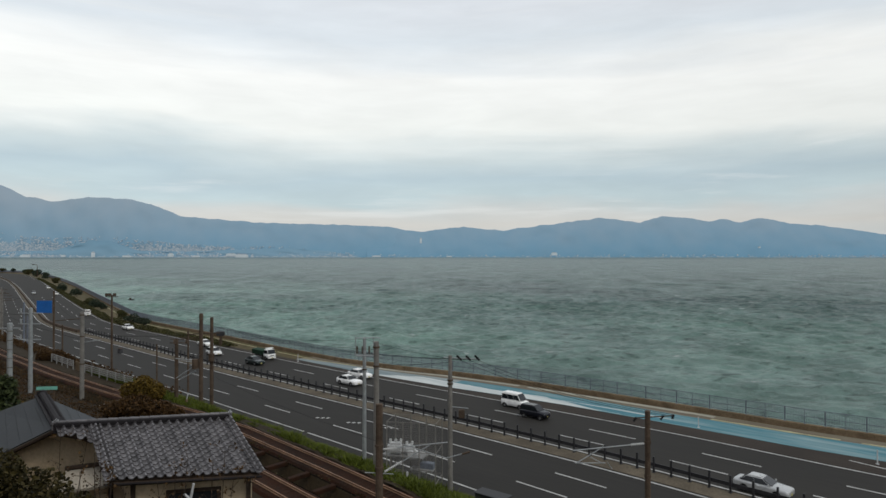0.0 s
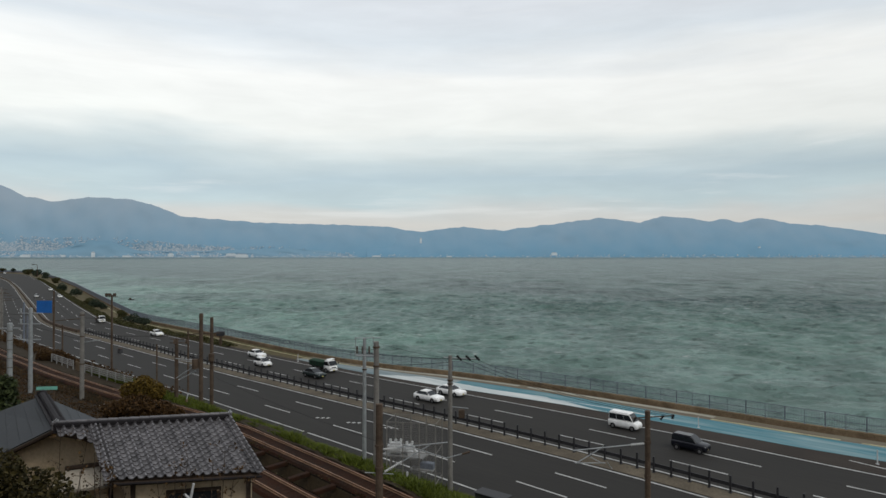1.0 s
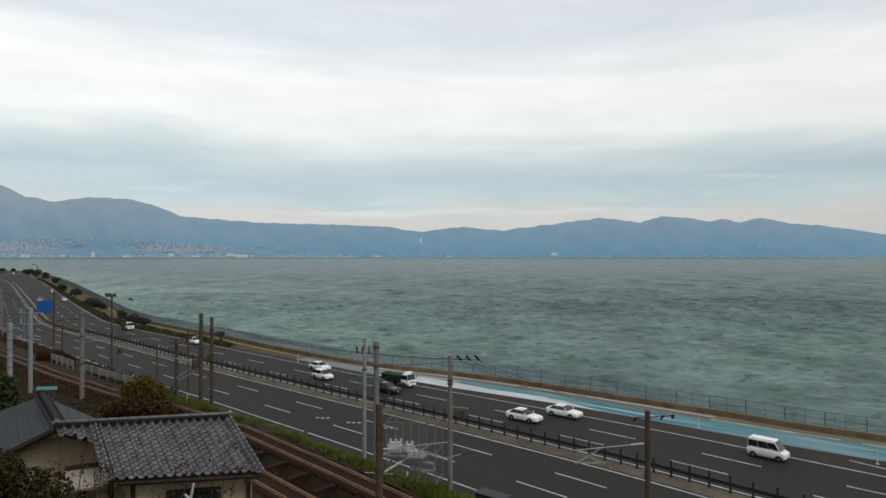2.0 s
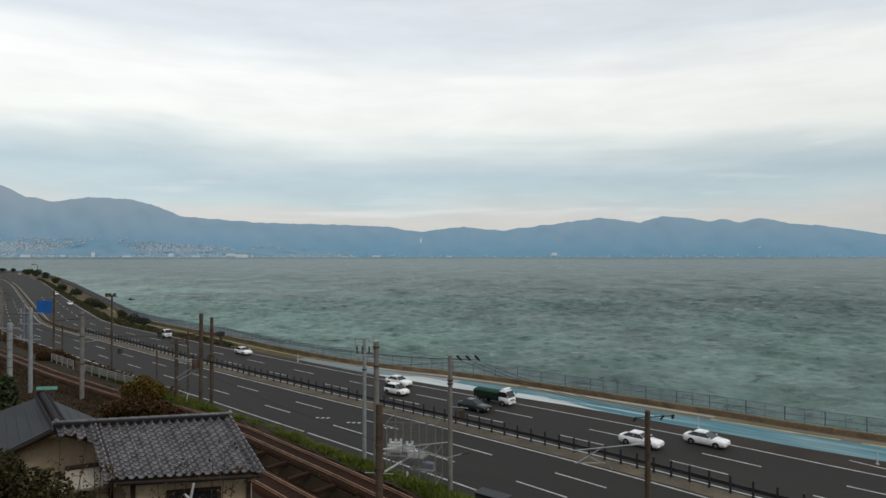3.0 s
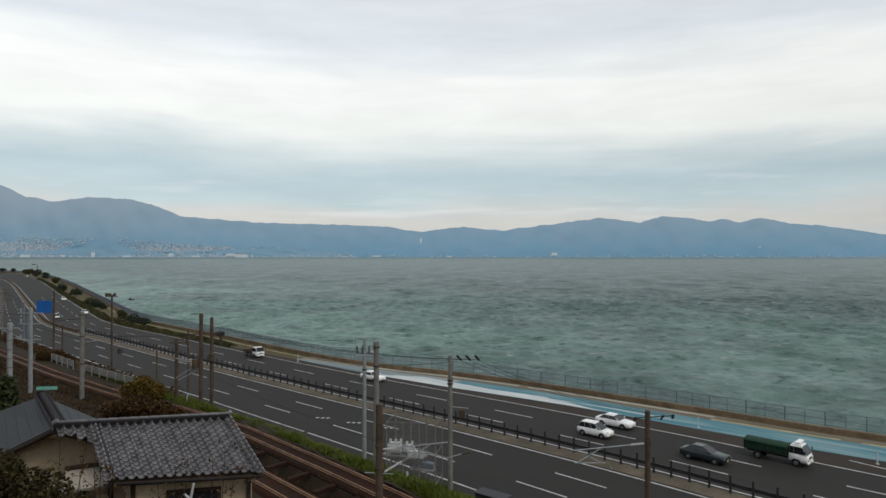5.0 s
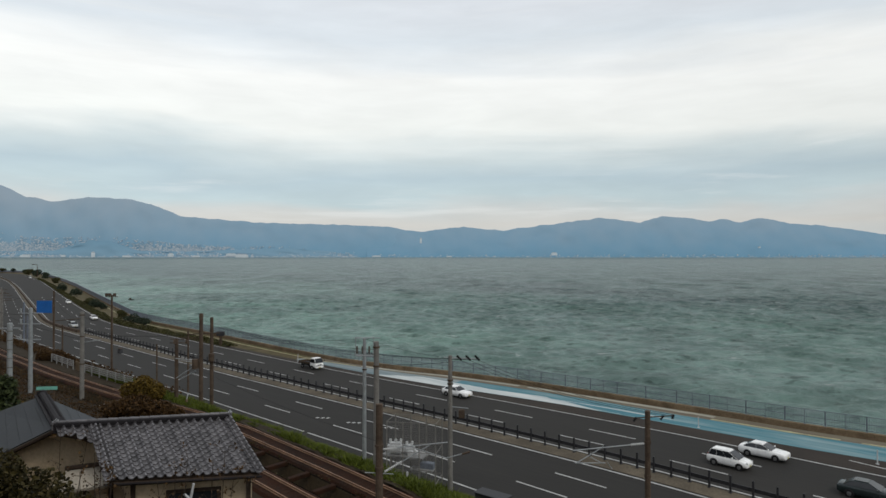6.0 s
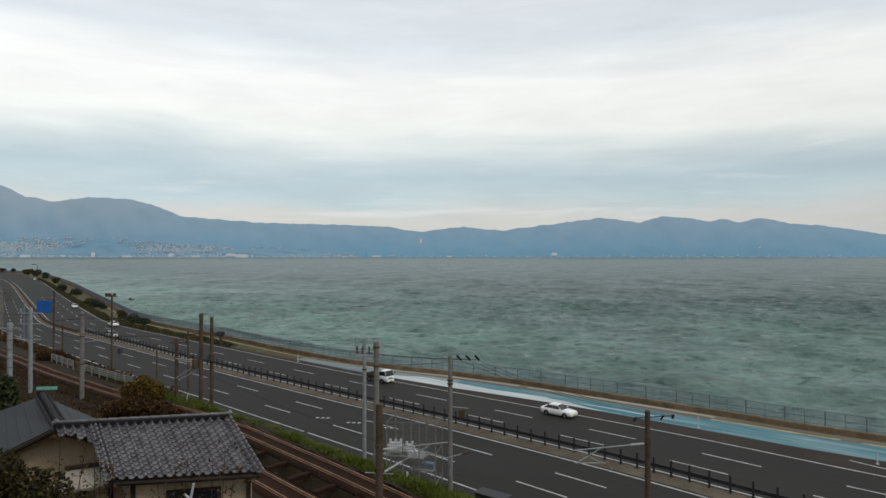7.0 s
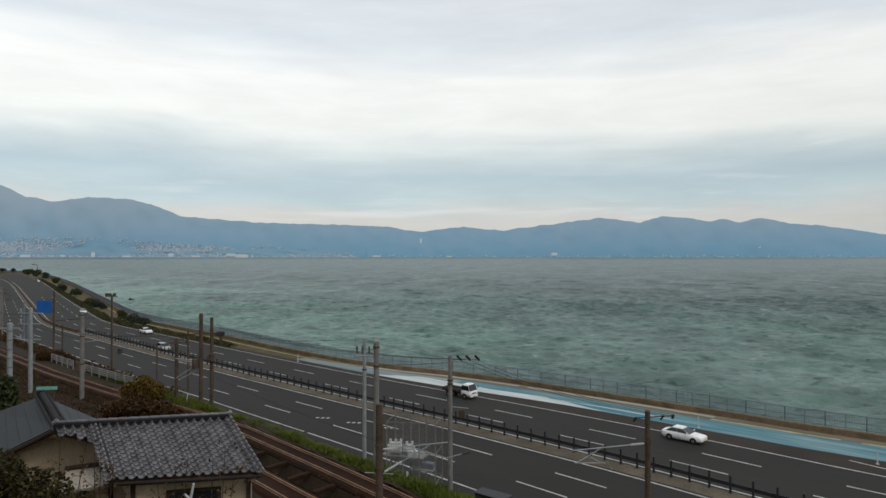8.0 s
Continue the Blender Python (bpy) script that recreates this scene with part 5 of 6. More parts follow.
def wing_house():
    t = holder("house", "older house wing with a plain slate-grey roof and cream gable", "house")
    an, af = Vector((-11.9, 19.66, 20.70)), Vector((-15.0, 23.7, 20.70))
    ln, lf = Vector((-14.6, 20.7, 19.40)), Vector((-18.6, 26.4, 19.40))
    rn, rf = Vector((-10.75, 20.35, 19.95)), Vector((-12.5, 23.1, 19.95))
    for q in ([an, af, lf, ln], [af, an, rn, rf]):
        r = part("roof", quad_slab(q, 0.09), SHEET_ROOF, t, "plain slate-grey roof sheet")
        p0, p1, p2, p3 = q
        for k in range(1, 5):
            a, b = p0.lerp(p3, k / 5), p1.lerp(p2, k / 5)
            part("seam", tube_bm(a + Vector((0, 0, 0.0)), b + Vector((0, 0, 0.0)), 0.007, None, 5), SHEET_ROOF, r)
    rd = part("ridge", tube_bm(an + Vector((0, 0, 0.06)), af + Vector((0, 0, 0.06)), 0.11, None, 8), RIDGE_TILE, t, "dark ridge roll")
    for dx in (-0.16, 0.16):
        part("roll", tube_bm(an + Vector((dx, dx * 0.6, 0.02)), af + Vector((dx, dx * 0.6, 0.02)), 0.05, None, 6), RIDGE_TILE, rd)
    part("ridge_end", tube_bm(an + Vector((0.02, -0.1, 0.02)), an + Vector((0.0, 0.08, 0.02)), 0.17, None, 14), RIDGE_TILE, rd, "round ornamental end tile")
    part("ridge_end", tube_bm(af + Vector((0.02, -0.1, 0.06)), af + Vector((0.0, 0.08, 0.06)), 0.15, None, 14), RIDGE_TILE, rd)
    part("barge_board", tube_bm(an + Vector((0, -0.04, -0.12)), ln + Vector((0, -0.04, -0.12)), 0.07, None, 6), WOOD, t)
    part("barge_board", tube_bm(an + Vector((0, -0.04, -0.12)), rn + Vector((0, -0.04, -0.12)), 0.07, None, 6), WOOD, t)
    # gable wall, set back under the verge
    back = Vector((-0.22, 0.3, 0))
    top, l, r = an + back + Vector((0, 0, -0.14)), ln.lerp(an, 0.22) + back + Vector((0, 0, -0.14)), Vector((-10.2, 19.6, 19.95)) + back
    flat = Vector((r.x - l.x, r.y - l.y, 0))
    k = flat.dot(Vector((top.x - l.x, top.y - l.y, 0))) / flat.length_squared
    top = Vector((l.x + flat.x * k, l.y + flat.y * k, top.z))
    bm = bmesh.new()
    fr = [bm.verts.new(p) for p in (top, l, Vector((l.x, l.y, 15.5)), Vector((r.x, r.y, 15.5)), r)]
    bk = [bm.verts.new(p.co + Vector((-0.1, 0.13, 0))) for p in fr]
    bm.faces.new(fr)
    bm.faces.new(bk[::-1])
    for i in range(5):
        j = (i + 1) % 5
        bm.faces.new((fr[i], bk[i], bk[j], fr[j]))
    part("wall", bm, PLASTER, t, "cream plaster gable wall")
    # lean-to below the gable
    q = [Vector((-11.6, 19.55, 19.35)), Vector((-9.9, 19.6, 19.55)), Vector((-9.6, 18.5, 19.30)), Vector((-11.5, 18.35, 19.05))]
    part("lean_to_roof", quad_slab(q, 0.08), PALE_SHEET, t, "pale cream lean-to roof sheet")
    part("fascia", tube_bm(q[0] + Vector((0, -0.03, 0.06)), q[1] + Vector((0, -0.03, 0.06)), 0.07, None, 6), WOOD, t)
    part("lean_to_wall", box_bm((1.9, 0.1, 3.2), pose(-10.4, 18.9, 17.55, 0, 0, 4)), PLASTER, t)
    part("lean_to_wall", box_bm((0.1, 1.0, 3.0), pose(-11.3, 19.3, 17.5, 0, 0, 4)), PLASTER, t)
    for dx in (0.15, 0.75, 1.5):
        part("timber_post", box_bm((0.1, 0.08, 3.4), pose(-11.35 + dx, 18.82, 17.5)), WOOD, t)


PALE_SHEET = mat("pale_sheet", (0.46, 0.41, 0.33), 0.7, 0.15, 0.8, 9.0, 0.2)
GLASS = mat("dark_glass", (0.020, 0.024, 0.028), 0.08, 0.1, 1.0, 6.0, 0.0)
tiled_house()
wing_house()


# ---- planting ----
def shrub(name, x, y, z, lumps, n, size, material, label, seed, trunk=True):
    rng = np.random.default_rng(seed)
    t = holder(name, label, "shrub" if name != "tree" else "tree", pose(x, y, z))
    if trunk:
        bm = bmesh.new()
        for l in lumps:
            add_tube(bm, (l[0] * 0.1, l[1] * 0.1, -0.6), (l[0] * 0.8, l[1] * 0.8, l[2]), 0.05 + 0.03 * l[3], 0.02, 6)
        part("trunk", bm, BARK, t)
    v, f = leaves(rng, crown_points(rng, n, lumps), size)
    put("crown", mesh_of("crown", v, f, material), t)
    return t


rng = np.random.default_rng(21)
# small clipped trees along the sea side of the road
for k, (s, o, r) in enumerate(((82, -15, 3.4), (100, -15, 3.6), (125, -15, 3.2), (185, -5, 4.5), (240, -6, 4.5), (301, -8, 3.6), (400, -7.1, 3.3), (506, -4.9, 3.0), (569, -5.5, 2.6), (630, -4.7, 2.2), (640, -4.9, 2.3), (651, -6.0, 2.0), (692, -6.0, 1.9), (708, -5.1, 1.9), (718, -5.1, 2.1))):
    q = at(s, o, 6.0)
    lumps = [(rng.normal(0, 0.3) * r, rng.normal(0, 0.3) * r, r * rng.uniform(0.35, 1.1), r * rng.uniform(0.5, 0.75), r * rng.uniform(0.5, 0.75), r * rng.uniform(0.35, 0.55)) for _ in range(5)]
    shrub("tree", q.x, q.y, 6.0, lumps, 1300, 0.15 * r / 1.5, LEAF_PINE if k % 3 else LEAF_HEDGE, "small dark windswept evergreen tree beside the coast road", 100 + k)


def band_leaves(name, s0, s1, o0, o1, z0, height, n, size, material, label, seed, squash=1.0, hump=True):
    g = np.random.default_rng(seed)
    pts = []
    while len(pts) < n:
        s = g.uniform(s0, s1)
        u = g.random()
        o = o0(s) + (o1(s) - o0(s)) * u
        q = at(s, o)
        clump = 0.55 + 0.9 * noise.noise(Vector((q.x * 0.35, q.y * 0.35, seed)))
        if g.random() > clump + 0.35:
            continue
        h = height * max(0.15, clump) * (4 * u * (1 - u) if hump else 1) * g.random() ** 0.6
        pts.append((q.x, q.y, z0(s, u) + h))
    v, f = leaves(g, np.array(pts), size, squash)
    return tagged(put(name, mesh_of(name, v, f, material)), label, name.replace("_", " "), kind="stuff")


band_leaves("hedge", 300, 773, lambda s: -1.2, lambda s: -4.3, lambda s, u: 6.0, 1.25, 34000, 0.26, LEAF_HEDGE, "low olive hedge between road and sea wall", 31)
bank_z = lambda s, u: float(np.interp(u * 7.2, [0, 2.0, 3.8, 5.6, 7.0, 8.4], [6.02, 6.22, 6.78, 8.03, 8.93, 9.1]))


def blades(name, s0, s1, o0, o1, u1, n, height, material, label, seed):
    """Upright tapering grass blades in tufts on the bank."""
    g = np.random.default_rng(seed)
    v, f = [], []
    while len(f) < n:
        s, u = g.uniform(s0, s1), g.uniform(0.12, u1)
        q = at(s, o0(s) + (o1(s) - o0(s)) * u)
        clump = 0.8 + 0.8 * noise.noise(Vector((q.x * 0.4, q.y * 0.4, seed)))
        if g.random() > clump + 0.35 or o0(s) + (o1(s) - o0(s)) * u > track_o(s) - 1.3:
            continue
        z = bank_z(s, u)
        h = height * max(0.25, clump) * g.uniform(0.5, 1.2)
        a, l = g.uniform(0, 6.28), h * 0.7
        w = g.uniform(0.04, 0.09)
        dx, dy = math.cos(a) * w, math.sin(a) * w
        lx, ly = g.normal(0, l), g.normal(0, l)
        k = len(v)
        v += [(q.x - dx, q.y - dy, z), (q.x + dx, q.y + dy, z), (q.x + lx, q.y + ly, z + h)]
        f.append((k, k + 1, k + 2))
    return tagged(put(name, mesh_of(name, v, f, material)), label, "grass", kind="stuff")


b0, b1 = (lambda s: 25 * wide(s) + 1.2), (lambda s: 25 * wide(s) + 8.4)
blades("grass", 800, 893, b0, b1, 1.22, 110000, 0.5, LEAF_GRASS, "rough green grass on the bank beside the road", 32)
blades("dry_grass", 690, 806, b0, b1, 1.15, 26000, 0.6, LEAF_DRY, "dry brown grass on the bank beside the railway", 33)
band_leaves("brushwood", 690, 812, b0, lambda s: track_o(s) - 3.2, bank_z, 1.3, 12000, 0.2, LEAF_DRY, "dry brown brushwood on the bank beside the railway", 36, hump=False)
band_leaves("weeds", 800, 880, lambda s: track_o(s) + 1.9, lambda s: track_o(s) + 4.3, lambda s, u: 9.0 if (u < 0.12 or u > 0.88) else 7.5, 0.7, 4500, 0.10, LEAF_OLIVE, "dark olive weeds in the ditch beside the track", 34, hump=False)
band_leaves("weeds", 780, 900, lambda s: track_o(s) + 9.2, lambda s: 60.0, lambda s, u: float(np.interp(u, [0, 0.45, 1], [9.2, 11.3, 15.5])), 1.4, 22000, 0.13, LEAF_OLIVE, "dark brownish undergrowth on the hillside", 35, hump=False)

band_leaves("undergrowth", 740, 838, lambda s: track_o(s) + 2.4, lambda s: track_o(s) + 9.5, lambda s, u: 9.1, 0.7, 16000, 0.12, LEAF_DRY, "dark withered undergrowth between track and hillside", 37, hump=False)

shrub("bush", -34.3, 72.0, 9.3, [(-1.2, 0, 1.2, 1.2, 1.0, 1.0), (0.4, 0, 1.5, 1.6, 1.2, 1.2), (1.7, 0, 1.1, 1.1, 1.0, 1.0), (0, 0.5, 2.0, 1.0, 1.0, 0.8)], 4200, 0.16, LEAF_BROWN, "round ochre-brown bush beside the track", 41)
q = at(786, 35.2)
shrub("bush", q.x, q.y, 9.0, [(-1.4, 0, 0.8, 1.3, 1.0, 0.8), (0.6, 0, 1.0, 1.5, 1.0, 0.9), (2.2, -0.6, 0.7, 1.2, 1.0, 0.7)], 2600, 0.15, LEAF_DRY, "dark reddish brushwood beside the railway", 49)
shrub("bush", -29.5, 62.0, 9.6, [(-2.6, 0, 1.2, 1.5, 1.2, 0.9), (-0.6, 0, 1.6, 1.8, 1.3, 1.1), (1.6, 0, 1.2, 1.6, 1.2, 0.9), (3.0, 0, 0.8, 1.2, 1.0, 0.7)], 5200, 0.15, LEAF_DRY, "low brown brushwood beside the track", 42)
shrub("tree", -33.5, 48.0, 11.0, [(-1.5, 0, 3.4, 1.7, 1.5, 1.8), (0.6, 0, 2.4, 1.5, 1.4, 1.6), (-0.2, 0.3, 4.6, 1.2, 1.2, 1.2), (1.8, -0.4, 1.2, 1.3, 1.2, 1.1)], 6000, 0.17, LEAF_DARK, "dark green broadleaf tree above the railway", 43)
shrub("tree", -38.5, 47.0, 11.5, [(-1.0, 0, 3.6, 1.9, 1.6, 2.0), (0.9, 0, 2.6, 1.6, 1.4, 1.7)], 4500, 0.17, LEAF_DARK, "dark green broadleaf tree above the railway", 44)
shrub("bush", -36.0, 55.0, 10.6, [(-0.8, 0, 1.5, 1.1, 1.0, 1.1), (0.7, 0, 1.1, 1.1, 1.0, 0.9)], 2600, 0.14, LEAF_BROWN, "reddish brown bush beside the railway", 45)
shrub("bush", -7.9, 11.4, 18.6, [(-1.3, 0, 3.2, 0.8, 0.7, 0.7), (-0.3, 0, 3.4, 0.6, 0.6, 0.5), (0.4, 0.2, 2.9, 0.7, 0.6, 0.6), (-0.7, -0.3, 2.6, 0.9, 0.7, 0.8), (1.1, 0.3, 2.4, 0.6, 0.5, 0.6)], 8500, 0.055, LEAF_OLIVE, "dense brownish olive bush on the slope", 46)
shrub("bush", -9.6, 14.0, 17.6, [(-1.2, 0, 2.9, 0.9, 0.7, 0.8), (0.2, 0, 2.7, 0.7, 0.7, 0.7), (1.2, 0, 2.2, 0.7, 0.6, 0.6)], 5200, 0.06, LEAF_OLIVE, "olive leafy bush below the house", 47)
shrub("bush", -4.2, 15.0, 17.0, [(-0.5, 0, 2.7, 0.5, 0.5, 0.5), (0.2, 0, 2.5, 0.6, 0.5, 0.5), (0.9, 0, 2.0, 0.6, 0.5, 0.6)], 1800, 0.06, LEAF_DRY, "sparse dry brown bush beside the house", 48)


def dry_stems(x, y, z, tips, label, seed):
    g = np.random.default_rng(seed)
    t = holder("dry_shrub", label, "shrub", pose(x, y, z))
    bm, pts = bmesh.new(), []
    for tx, tz in tips:
        a = Vector((tx * 0.5, 0, 0))
        b = Vector((tx, 0.1, tz))
        m = a.lerp(b, 0.55) + Vector((g.normal(0, 0.08), g.normal(0, 0.08), 0))
        add_tube(bm, a, m, 0.014, 0.010, 5)
        add_tube(bm, m, b, 0.010, 0.005, 5)
        for k in range(5):
            c = m.lerp(b, g.uniform(0.2, 1))
            e = c + Vector((g.normal(0, 0.16), g.normal(0, 0.12), g.uniform(0.05, 0.3)))
            add_tube(bm, c, e, 0.006, 0.003, 4)
            pts += [tuple(e + Vector(g.normal(0, 0.05, 3))) for _ in range(5)]
    part("stem", bm, BARK, t)
    v, f = leaves(g, np.array(pts), 0.04)
    tagged(put("leaf_tuft", mesh_of("leaf_tuft", v, f, LEAF_DRY), t), kind="stuff")


dry_stems(-4.6, 13.0, 19.0, [(-0.15, 2.75), (0.1, 2.95), (0.3, 2.5), (0.55, 2.3)], "thin dry stems with withered leaves before the roof", 51)
dry_stems(-5.5, 13.2, 19.0, [(-0.1, 2.5), (0.15, 2.75), (-0.5, 2.3)], "thin dry stems with withered leaves before the roof", 52)
dry_stems(-6.9, 13.0, 19.0, [(-0.3, 2.9), (0.1, 2.7), (0.3, 2.2), (-0.6, 2.5)], "thin bare twigs before the gable", 53)
dry_stems(-8.2, 14.0, 19.0, [(-0.3, 3.1), (0.3, 2.9), (0.6, 2.6)], "thin bare twigs before the gable", 54)


# ---- vehicles; x points forwards, the base lies on the road ----
TRAFFIC = []
PAINT = {
    "white": mat("white_car_paint", (0.90, 0.90, 0.88), 0.28, 0.05, 1.0, 6.0, 0.0, tone=1.0),
    "black": mat("black_car_paint", (0.008, 0.009, 0.015), 0.22, 0.1, 1.0, 6.0, 0.0, tone=1.0),
    "green_grey": mat("dark_green_car_paint", (0.020, 0.030, 0.030), 0.25, 0.1, 1.0, 6.0, 0.0, tone=1.0),
    "silver": mat("silver_car_paint", (0.50, 0.51, 0.51), 0.3, 0.06, 1.0, 6.0, 0.0, metal=0.3, tone=1.0),
}
TARP = mat("green_tarpaulin", (0.016, 0.050, 0.028), 0.75, 0.25, 1.2, 9.0, 0.5)
CHASSIS = mat("chassis_black", (0.015, 0.015, 0.015), 0.7, 0.2, 2.0, 9.0, 0.1)
RIM = mat("wheel_rim", (0.30, 0.30, 0.30), 0.35, 0.1, 2.0, 9.0, 0.0, metal=0.7)
LENS_CLEAR = mat("lamp_lens", (0.62, 0.64, 0.64), 0.15, 0.05, 2.0, 9.0, 0.0)
LENS_RED = mat("tail_lens", (0.28, 0.015, 0.012), 0.2, 0.1, 2.0, 9.0, 0.0)
PLATE = mat("number_plate", (0.55, 0.50, 0.20), 0.5, 0.1, 2.0, 9.0, 0.0)


def loft(stations_):
    """A body skin through rings of (x, half width, low z, high z)."""
    bm = bmesh.new()
    rings = []
    for x, hw, z0, z1 in stations_:
        h = z1 - z0
        half = [(0.0, z0), (hw * 0.84, z0), (hw * 0.96, z0 + 0.12 * h), (hw, z0 + 0.42 * h), (hw * 0.985, z0 + 0.70 * h), (hw * 0.94, z1 - 0.045), (hw * 0.84, z1 - 0.005), (hw * 0.45, z1 + 0.018), (0.0, z1 + 0.025)]
        ring = [(y, z) for y, z in half] + [(-y, z) for y, z in half[-2:0:-1]]
        rings.append([bm.verts.new((x, y, z)) for y, z in ring])
    n = len(rings[0])
    for a, b in zip(rings, rings[1:]):
        for i in range(n):
            j = (i + 1) % n
            bm.faces.new((a[i], b[i], b[j], a[j]))
    bm.faces.new(rings[0][::-1])
    bm.faces.new(rings[-1])
    return bm


def pane(parent, name, corners, inset, label=""):
    """A thin glass panel set just proud of a face: corners bottom-left, bottom-right, top-right, top-left."""
    c = [Vector(p) for p in corners]
    mid = sum(c, Vector()) / 4
    c = [p.lerp(mid, inset) for p in c]
    n = (c[1] - c[0]).cross(c[3] - c[0]).normalized()
    if n.dot(mid - Vector((0, 0, mid.z * 0.7))) < 0:
        n = -n
    bm = bmesh.new()
    a = [bm.verts.new(p + n * 0.012) for p in c]
    b = [bm.verts.new(p - n * 0.01) for p in c]
    bm.faces.new(a)
    bm.faces.new(b[::-1])
    for i in range(4):
        j = (i + 1) % 4
        bm.faces.new((a[i], b[i], b[j], a[j]))
    part(name, bm, GLASS, parent, label)


def wheels(t, xs, half, r):
    for x in xs:
        for sgn in (-1, 1):
            w = part("wheel", tube_bm((0, -0.09, 0), (0, 0.09, 0), r * 0.7, None, 16), CHASSIS, t, m=pose(x, sgn * half, r))
            part("wheel_arch", tube_bm((x, sgn * (half + 0.02), r + 0.02), (x, sgn * (half + 0.095), r + 0.02), r * 1.16, None, 20), CHASSIS, t, "dark wheel arch")
            bm = bmesh.new()
            add_tube(bm, (0, -0.1, 0), (0, 0.1, 0), r, None, 20)
            part("tyre", bm, BLACK_RUBBER, w)
            part("rim", tube_bm((0, sgn * 0.085, 0), (0, sgn * 0.112, 0), r * 0.62, r * 0.5, 14), RIM, w)


def cabin(t, paint, b0, b1, t0, t1, wb, wt, zb, zt, split, side=0.13):
    """Greenhouse from belt to roof: painted frame, glass all round."""
    low = [(b0, -wb), (b1, -wb), (b1, wb), (b0, wb)]
    top = [(t0, -wt), (t1, -wt), (t1, wt), (t0, wt)]
    bm = bmesh.new()
    lv = [bm.verts.new((x, y, zb - 0.06)) for x, y in low]
    tv = [bm.verts.new((x, y, zt - 0.03)) for x, y in top]
    bm.faces.new(lv[::-1])
    bm.faces.new(tv)
    for i in range(4):
        j = (i + 1) % 4
        bm.faces.new((lv[i], lv[j], tv[j], tv[i]))
    es = [e for e in bm.edges if e.verts[0] in tv or e.verts[1] in tv]
    bmesh.ops.bevel(bm, geom=es, offset=0.07, segments=3, affect="EDGES")
    c = part("cabin", bm, paint, t, smooth=False)
    part("roof_skin", box_bm((t1 - t0 - 0.16, 2 * wt - 0.2, 0.05), pose((t0 + t1) / 2, 0, zt - 0.02), 0.02), paint, c)
    L = lambda i: Vector((*low[i], zb))
    T = lambda i: Vector((*top[i], zt - 0.05))
    pane(t, "windshield", (L(1), L(2), T(2), T(1)), 0.07)
    pane(t, "rear_window", (L(3), L(0), T(0), T(3)), 0.12)
    for a, b in ((0, 1), (3, 2)):
        cuts = [0.0, *split, 1.0]
        for u, v_ in zip(cuts, cuts[1:]):
            u, v_ = (0.03 if u == 0 else u + 0.006), (0.96 if v_ == 1 else v_ - 0.006)
            c = [L(a).lerp(L(b), u), L(a).lerp(L(b), v_), T(a).lerp(T(b), v_), T(a).lerp(T(b), u)]
            pane(t, "side_window", (c[0].lerp(c[3], side * 0.5), c[1].lerp(c[2], side * 0.5), c[2].lerp(c[1], side), c[3].lerp(c[0], side)), 0.0)


def trim(t, length, width, z_lamp, z_tail, paint, plate=True):
    f, r, w = length / 2, -length / 2, width / 2
    for sgn in (-1, 1):
        part("headlight", box_bm((0.22, 0.36, 0.19), pose(f - 0.13, sgn * (w - 0.30), z_lamp, 0, -18, sgn * -22), 0.03), LENS_CLEAR, t, "clear headlight")
        part("tail_light", box_bm((0.10, 0.30, 0.18), pose(r + 0.10, sgn * (w - 0.26), z_tail, 0, 0, sgn * 14), 0.03), LENS_RED, t, "red tail light")
        part("door_mirror", box_bm((0.12, 0.2, 0.13), pose(length * 0.16, sgn * (w + 0.09), z_lamp + 0.38), 0.03), paint, t)
        for x in (-0.1, length * 0.10):
            part("door_handle", box_bm((0.16, 0.03, 0.035), pose(x - 0.25, sgn * (w - 0.01), z_lamp + 0.18), 0.008), paint, t)
    part("grille", box_bm((0.06, width * 0.42, 0.13), pose(f - 0.05, 0, z_lamp - 0.06), 0.02), CHASSIS, t, "dark grille")
    part("bumper", box_bm((0.16, width * 0.86, 0.20), pose(f - 0.06, 0, 0.42), 0.06), paint, t)
    part("bumper", box_bm((0.16, width * 0.86, 0.20), pose(r + 0.06, 0, 0.45), 0.06), paint, t)
    if plate:
        part("number_plate", box_bm((0.02, 0.33, 0.165), pose(f + 0.03, 0, 0.44)), PLATE, t)


def sedan(paint, label, k=0.94):
    t = holder("car", label, "car", group="cars on the road")
    part("body", loft([(x * k, hw, z0, z1) for x, hw, z0, z1 in ((-2.32, 0.74, 0.42, 0.84), (-2.26, 0.80, 0.32, 0.93), (-2.10, 0.84, 0.26, 0.965), (-1.70, 0.86, 0.22, 0.975), (-0.6, 0.87, 0.20, 0.95), (0.6, 0.87, 0.20, 0.945), (1.10, 0.86, 0.21, 0.93), (1.70, 0.85, 0.23, 0.865), (2.05, 0.84, 0.26, 0.83), (2.24, 0.82, 0.29, 0.79), (2.32, 0.76, 0.35, 0.72))]), PAINT[paint], t, smooth=True)
    cabin(t, PAINT[paint], -1.88 * k, 1.0 * k, -1.12 * k, 0.10 * k, 0.80, 0.63, 0.95, 1.43, (0.47,), 0.07)
    wheels(t, (-1.36 * k, 1.36 * k), 0.785, 0.31)
    trim(t, 4.6 * k, 1.72, 0.66, 0.78, PAINT[paint])
    return t


